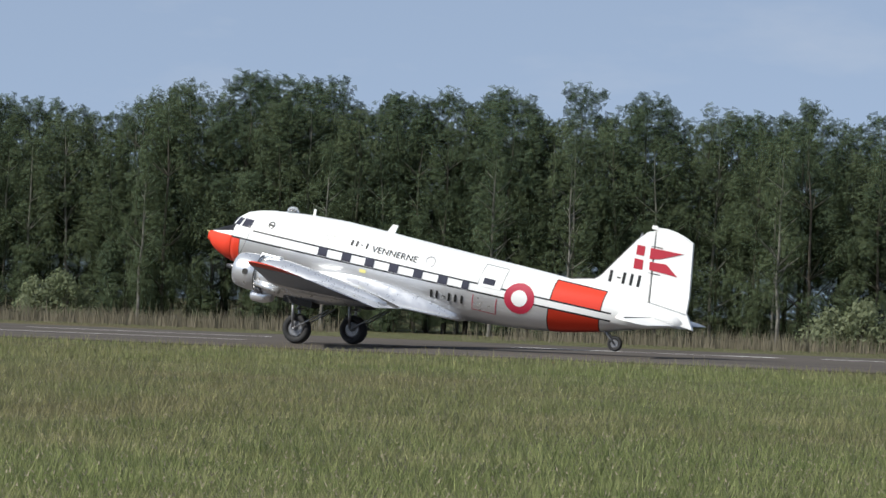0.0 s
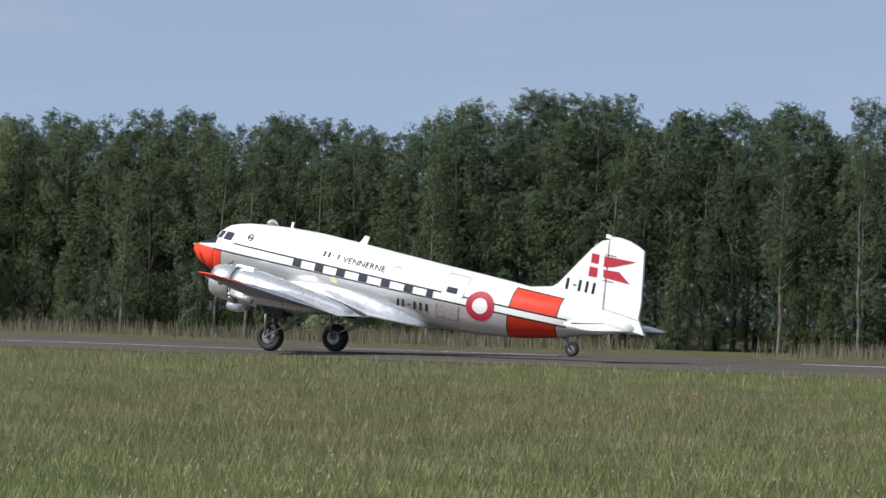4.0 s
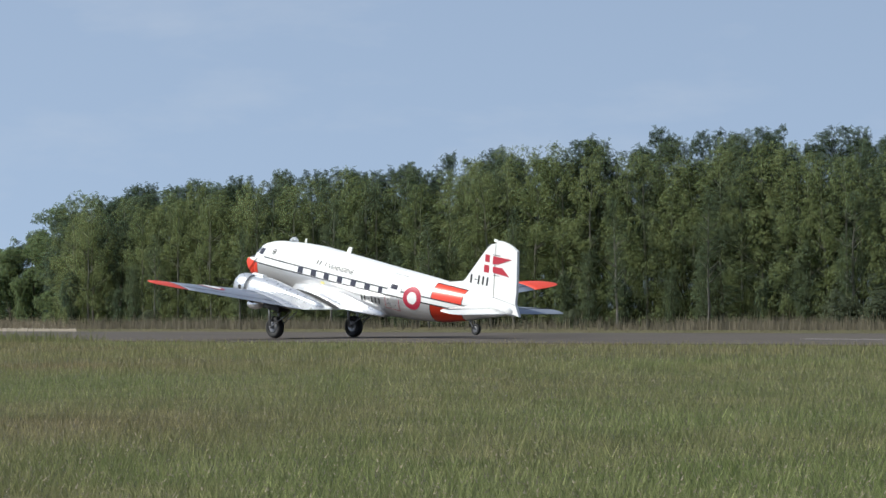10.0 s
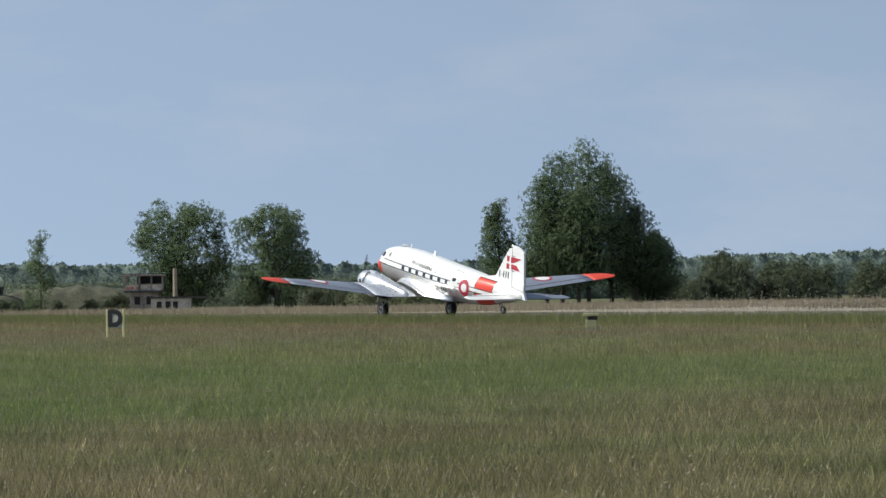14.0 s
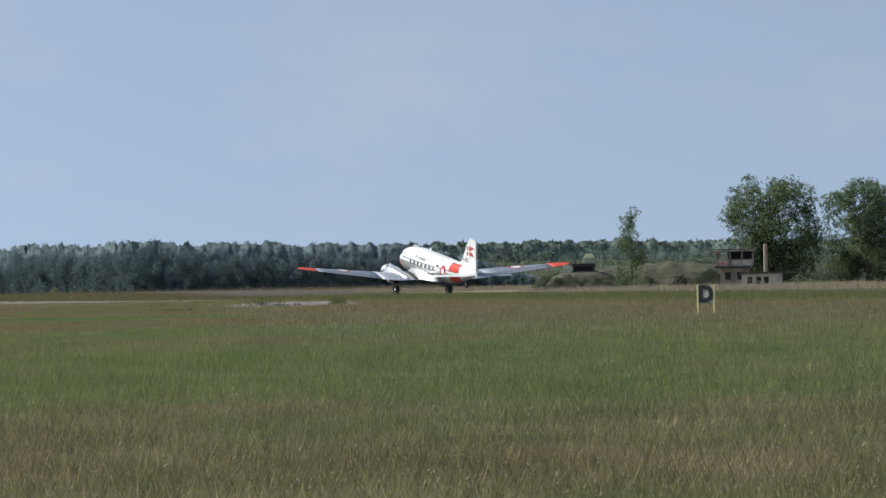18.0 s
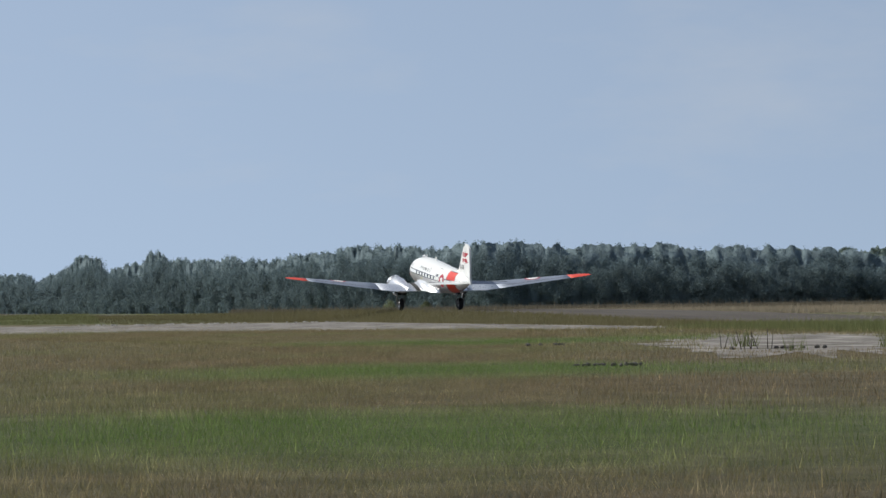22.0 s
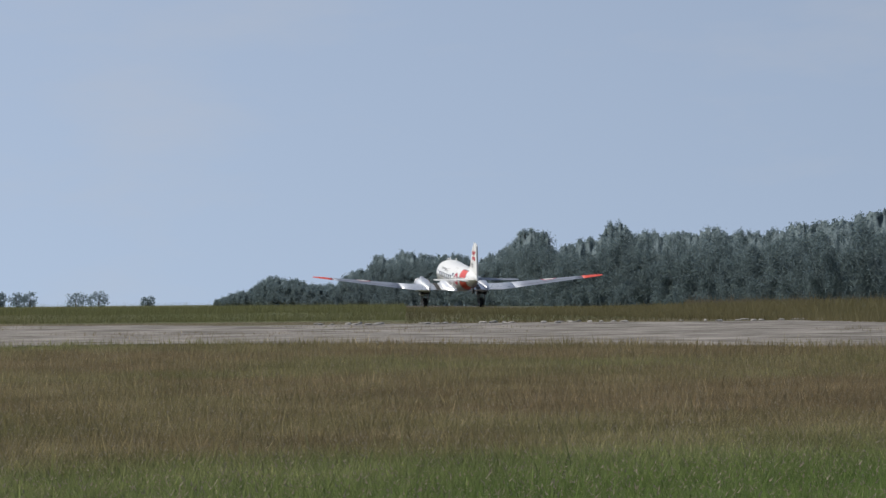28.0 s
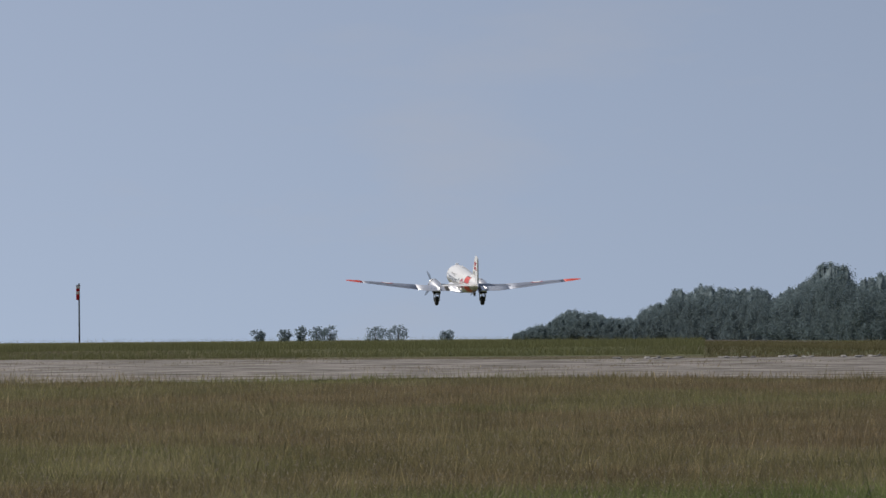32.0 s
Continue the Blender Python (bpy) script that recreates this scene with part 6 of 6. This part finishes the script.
def slab(outline, thick, mat, name, parent, label="", edge=0.3):
    """An upright aerofoil-like plate from an outline in x, z."""
    bm = bmesh.new()
    cx = sum(p[0] for p in outline) / len(outline)
    cz = sum(p[1] for p in outline) / len(outline)
    mid = [bm.verts.new((x, 0, z)) for x, z in outline]
    sides = []
    for s in (1, -1):
        ins = [bm.verts.new((cx + (x - cx) * (1 - edge), s * thick, cz + (z - cz) * (1 - edge))) for x, z in outline]
        k = len(outline)
        for i in range(k):
            f = (mid[i], mid[(i + 1) % k], ins[(i + 1) % k], ins[i])
            bm.faces.new(f)
        bm.faces.new(ins)
    bmesh.ops.recalc_face_normals(bm, faces=bm.faces[:])
    return part(name, bm, mat, parent, label)


fin = slab([(-9.3, 4.74), (-10.3, 4.98), (-10.5, 5.16), (-11.08, 6.02), (-11.62, 6.82), (-11.95, 7.18), (-12.26, 7.30), (-12.28, 7.0), (-12.56, 4.6), (-12.4, 4.4), (-10, 4.5)], 0.09, M_WHITE, "fin", air, "white tail fin with painted flag", 0.015)
rud = slab([(-12.27, 7.30), (-12.3, 7.42), (-12.7, 7.45), (-13.1, 7.40), (-13.5, 7.28), (-13.78, 7.15), (-13.95, 6.1), (-14.1, 5.1), (-14.12, 4.52), (-14.50, 3.95), (-13.7, 4.0), (-12.62, 4.55)], 0.08, M_WHITE, "rudder", air, "white rudder with painted flag", 0.015)
slab([(-9.28, 4.78), (-10.28, 5.02), (-10.46, 5.18), (-11.04, 6.04), (-11.58, 6.84), (-11.66, 6.82), (-11.12, 6.0), (-10.54, 5.13), (-10.3, 4.95), (-9.3, 4.72)], 0.055, M_SOOT, "deicing_boot", fin, "black rubber strip along the fin's leading edge", 0.02)
part("rudder_balance", boxed(-12.28, -12.05, -0.04, 0.04, 7.31, 7.46, bevel=0.02), M_WHITE, fin)
part("fin_aerial", tubed((-11.66, 0, 6.85), (-11.74, 0, 7.1), 0.025, 0.025, 6), M_STEEL, fin)


def fin_mark(name, pts, mat, parent, label=""):
    for s in (1, -1):
        bm = bmesh.new()
        vs = [bm.verts.new((x, s * 0.102, z)) for x, z in pts]
        bm.faces.new(vs if s < 0 else vs[::-1])
        r_ = bmesh.ops.extrude_face_region(bm, geom=bm.faces[:])
        bmesh.ops.translate(bm, verts=[v for v in r_["geom"] if isinstance(v, bmesh.types.BMVert)], vec=(0, -s * 0.03, 0))
        bmesh.ops.recalc_face_normals(bm, faces=bm.faces[:])
        part(name, bm, mat, parent, label)


M_FLAG = paint("flag_red", (0.40, 0.016, 0.035), 0.5)
fin_mark("flag_field", [(-11.66, 6.62), (-11.98, 6.62), (-12.00, 6.26), (-11.69, 6.25)], M_FLAG, fin, "red flag field")
fin_mark("flag_field", [(-11.67, 6.10), (-12.02, 6.10), (-12.06, 5.74), (-11.70, 5.72)], M_FLAG, fin, "red flag field")
fin_mark("flag_tail", [(-12.20, 6.62), (-13.50, 6.66), (-12.64, 6.28), (-12.24, 6.20)], M_FLAG, rud, "red swallow tail of the flag")
fin_mark("flag_tail", [(-12.27, 6.10), (-12.93, 6.14), (-13.46, 5.78), (-12.32, 5.80)], M_FLAG, rud, "red swallow tail of the flag")
for xq, zq in ((-12.2, 6.70), (-12.32, 5.70)):
    fin_mark("hinge_line", [(xq, zq), (xq - 0.46, zq + 0.01), (xq - 0.46, zq - 0.015), (xq, zq - 0.025)], M_SOOT, rud)
fin_mark("rudder_seam", [(-12.62, 4.62), (-14.1, 4.50), (-14.1, 4.475), (-12.62, 4.595)], M_GREYMETAL, rud)
for xq, wdt, z0, z1 in ((-10.84, 0.11, 5.02, 5.46), (-11.15, 0.14, 5.22, 5.27), (-11.37, 0.11, 5.05, 5.49), (-11.67, 0.11, 5.06, 5.5), (-11.97, 0.11, 5.07, 5.51)):
    fin_mark("serial_bar", [(xq, z1), (xq - wdt, z1), (xq - wdt, z0), (xq, z0)], M_BLACK, fin)


# word on the fuselage side, left
def side_word(txt, x, z, wide, high, side):
    """A painted word, stretched to its size, on the fuselage's skin."""
    ob = letter(txt, 1.0, M_SOOT, air, Matrix.Identity(4), "painted_word", 0.0)
    xs_ = [v.co.x for v in ob.data.vertices]
    ys_ = [v.co.y for v in ob.data.vertices]
    x0, x1, y0, y1 = min(xs_), max(xs_), min(ys_), max(ys_)
    for v in ob.data.vertices:
        u, w = ((v.co.x - x0) / (x1 - x0) - 0.5) * wide, ((v.co.y - y0) / (y1 - y0) - 0.5) * high
        px, pz = x - side * u, z + w
        v.co = (px, side * skin(px, pz, 0.034), pz)


side_word("VENNERNE", -2.58, 4.13, 1.92, 0.23, 1)
side_word("VENNERNE", -2.58, 4.13, 1.92, 0.23, -1)


# ---- dust behind the propellers: fine specks that drift after the airliner ----
M_DUST, dust_nodes, dust_links, dust_shader = material("pale_dust")
dust_shader.inputs["Base Color"].default_value = (0.60, 0.54, 0.46, 1)
dust_shader.inputs["Roughness"].default_value, dust_shader.inputs["Specular IOR Level"].default_value = 1.0, 0.0
rd_ = np.random.default_rng(64)
n_dust = 16000
along = rd_.gamma(2.2, 14.0, n_dust)
core = np.column_stack([along, rd_.normal(0, 3.0 + along * 0.05, n_dust), np.abs(rd_.normal(0, 0.30 + along * 0.010, n_dust)) + 0.05])
core[:, 1] = np.clip(core[:, 1], -14, 14)
speck = core[:, None, :] + rd_.normal(0, 0.02, (n_dust, 3, 3))
speck[:, :, 2] = np.maximum(speck[:, :, 2], 0.02)
dust = tagged(part("dust_cloud", fast_mesh("dust_cloud", speck.reshape(-1, 3), 3), M_DUST), "thin pale dust blown up behind the airliner", "dust", kind="stuff")


# ---- what moves ----
def air_pose(x, y, z, yaw, pitch, bank=0.0):
    """The airliner on its wheels: heading west plus yaw, nose up by pitch about the wheel axle."""
    return pose(x, y, z, 0, 0, 180 + yaw) @ pose(0, 0, 0.57) @ pose(0, 0, 0, bank, -pitch, 0) @ pose(0, 0, -0.57)


AIR_ROWS = [
    (0, -56.34, 133.29, 0.00, 0.00, 11.30),
    (0.5, -56.91, 133.29, 0.00, 0.00, 11.30),
    (1, -57.79, 133.29, 0.00, 0.00, 11.30),
    (1.5, -58.93, 133.29, 0.00, 0.00, 11.30),
    (2, -60.44, 133.29, 0.00, 0.00, 11.30),
    (2.5, -62.25, 133.29, 0.00, 0.00, 11.30),
    (4.5, -73.48, 133.29, 0.00, 0.00, 11.30),
    (5, -77.46, 133.29, 0.00, 0.00, 11.30),
    (5.5, -81.76, 133.29, 0.00, 0.00, 11.30),
    (6, -86.64, 133.29, 0.00, 0.00, 11.30),
    (6.5, -91.86, 133.29, 0.00, 0.00, 11.30),
    (7, -97.70, 133.29, 0.00, 0.00, 11.30),
    (7.5, -103.91, 133.29, 0.00, 0.00, 11.30),
    (8, -110.69, 133.29, 0.00, 0.00, 11.30),
    (8.5, -117.89, 133.29, 0.00, 0.00, 11.30),
    (9, -125.69, 133.29, 0.00, 0.00, 11.30),
    (9.5, -133.84, 133.29, 0.00, 0.00, 11.30),
    (10, -142.69, 133.29, 0.00, 0.00, 11.30),
    (10.5, -152.02, 133.29, 0.00, 0.00, 11.30),
    (11, -161.95, 133.29, 0.00, 0.00, 11.30),
    (11.5, -172.22, 133.29, 0.00, 0.00, 11.30),
    (12, -182.97, 133.29, 0.00, 0.00, 11.30),
    (12.5, -194.20, 133.29, 0.00, 0.00, 11.30),
    (13, -206.04, 133.29, 0.00, 0.00, 11.30),
    (13.5, -218.20, 133.29, 0.00, 0.00, 11.30),
    (14, -230.78, 133.29, 0.00, 0.00, 11.30),
    (14.5, -243.73, 133.29, 0.00, 0.00, 11.30),
    (16.5, -300.01, 133.29, 0.00, 0.00, 10.00),
    (17, -315.02, 133.29, 0.00, 0.00, 9.53),
    (17.5, -330.52, 133.29, 0.00, 0.00, 9.07),
    (18, -346.68, 133.29, 0.00, 0.00, 8.60),
    (18.5, -362.34, 133.09, 0.01, -0.60, 8.25),
    (19, -378.00, 132.90, 0.13, -1.20, 7.90),
    (19.5, -392.70, 132.50, 0.37, -1.70, 7.50),
    (20, -407.40, 132.10, 0.57, -2.20, 7.10),
    (20.5, -420.70, 131.75, 0.71, -2.00, 7.00),
    (21, -434.00, 131.40, 0.79, -1.80, 6.90),
    (21.5, -446.50, 131.15, 0.83, -1.65, 6.85),
    (22, -459.00, 130.90, 0.83, -1.50, 6.80),
    (22.5, -471.00, 130.80, 0.80, -1.40, 6.70),
    (23, -483.00, 130.70, 0.73, -1.30, 6.60),
    (23.5, -495.25, 130.65, 0.65, -1.25, 6.45),
    (24, -507.50, 130.60, 0.55, -1.20, 6.30),
    (24.5, -521.25, 130.75, 0.45, -1.10, 6.30),
    (25, -535.00, 130.90, 0.34, -1.00, 6.30),
    (25.5, -557.00, 132.20, 0.17, -1.00, 6.10),
    (26, -581.00, 133.90, 0.03, -0.90, 5.90),
    (26.5, -600.00, 133.20, 0.00, -0.20, 5.60),
    (28.5, -648.30, 124.50, 0.00, 2.20, 5.00),
    (29, -657.50, 121.20, 0.00, 2.30, 5.60),
    (29.5, -668.50, 118.10, 0.30, 3.00, 6.60),
    (30, -679.80, 114.85, 0.80, 3.60, 7.50),
    (30.5, -690.00, 112.00, 1.45, 4.00, 7.30),
    (31, -700.00, 109.15, 2.20, 4.40, 7.00),
    (31.5, -714.00, 106.20, 3.35, 5.00, 7.30),
    (32, -728.20, 103.35, 4.60, 5.70, 7.50),
]


DUST_T = [0, 2.5, 4.5, 6, 7.5, 9, 10.5, 12, 13, 14.5, 16.5, 18, 19, 20, 21, 22, 24, 26.5, 32]
DUST_X = [60, 55, 48, 36, 5, -50, -112, -160, -188, -224, -280, -326, -348, -352, -354, -355, -356, -356, -356]


def motions():
    walk(air, [(t, air_pose(*r)) for t, *r in AIR_ROWS])
    # wheels roll a little from row to row, as the shutter freezes them
    for holder, at, r in WHEELS:
        walk(holder, [(t, pose(*at) @ pose(0, 0, 0, 0, 47.0 * i, 0)) for i, (t, *_) in enumerate(AIR_ROWS)])
    # the dust is first raised far behind, closes up under full power and stays on the ground at the crest
    walk(dust, [(t, pose(float(np.interp(t, DUST_T, DUST_X)), 133.3, 0)) for t in DUST_T])
    # the windsock swings in and hangs down as the wind drops
    walk(sock, [(t, pose(0, -0.1, 6.95, deg)) for t, deg in ((0, -40), (31.1, -40), (31.7, -8), (32, -3))])
    for hub, at in PROPS:
        walk(hub, [(t, pose(*at) @ pose(0, 0, 0, 71.0 * i, 0, 0)) for i, (t, *_) in enumerate(AIR_ROWS)])


motions()
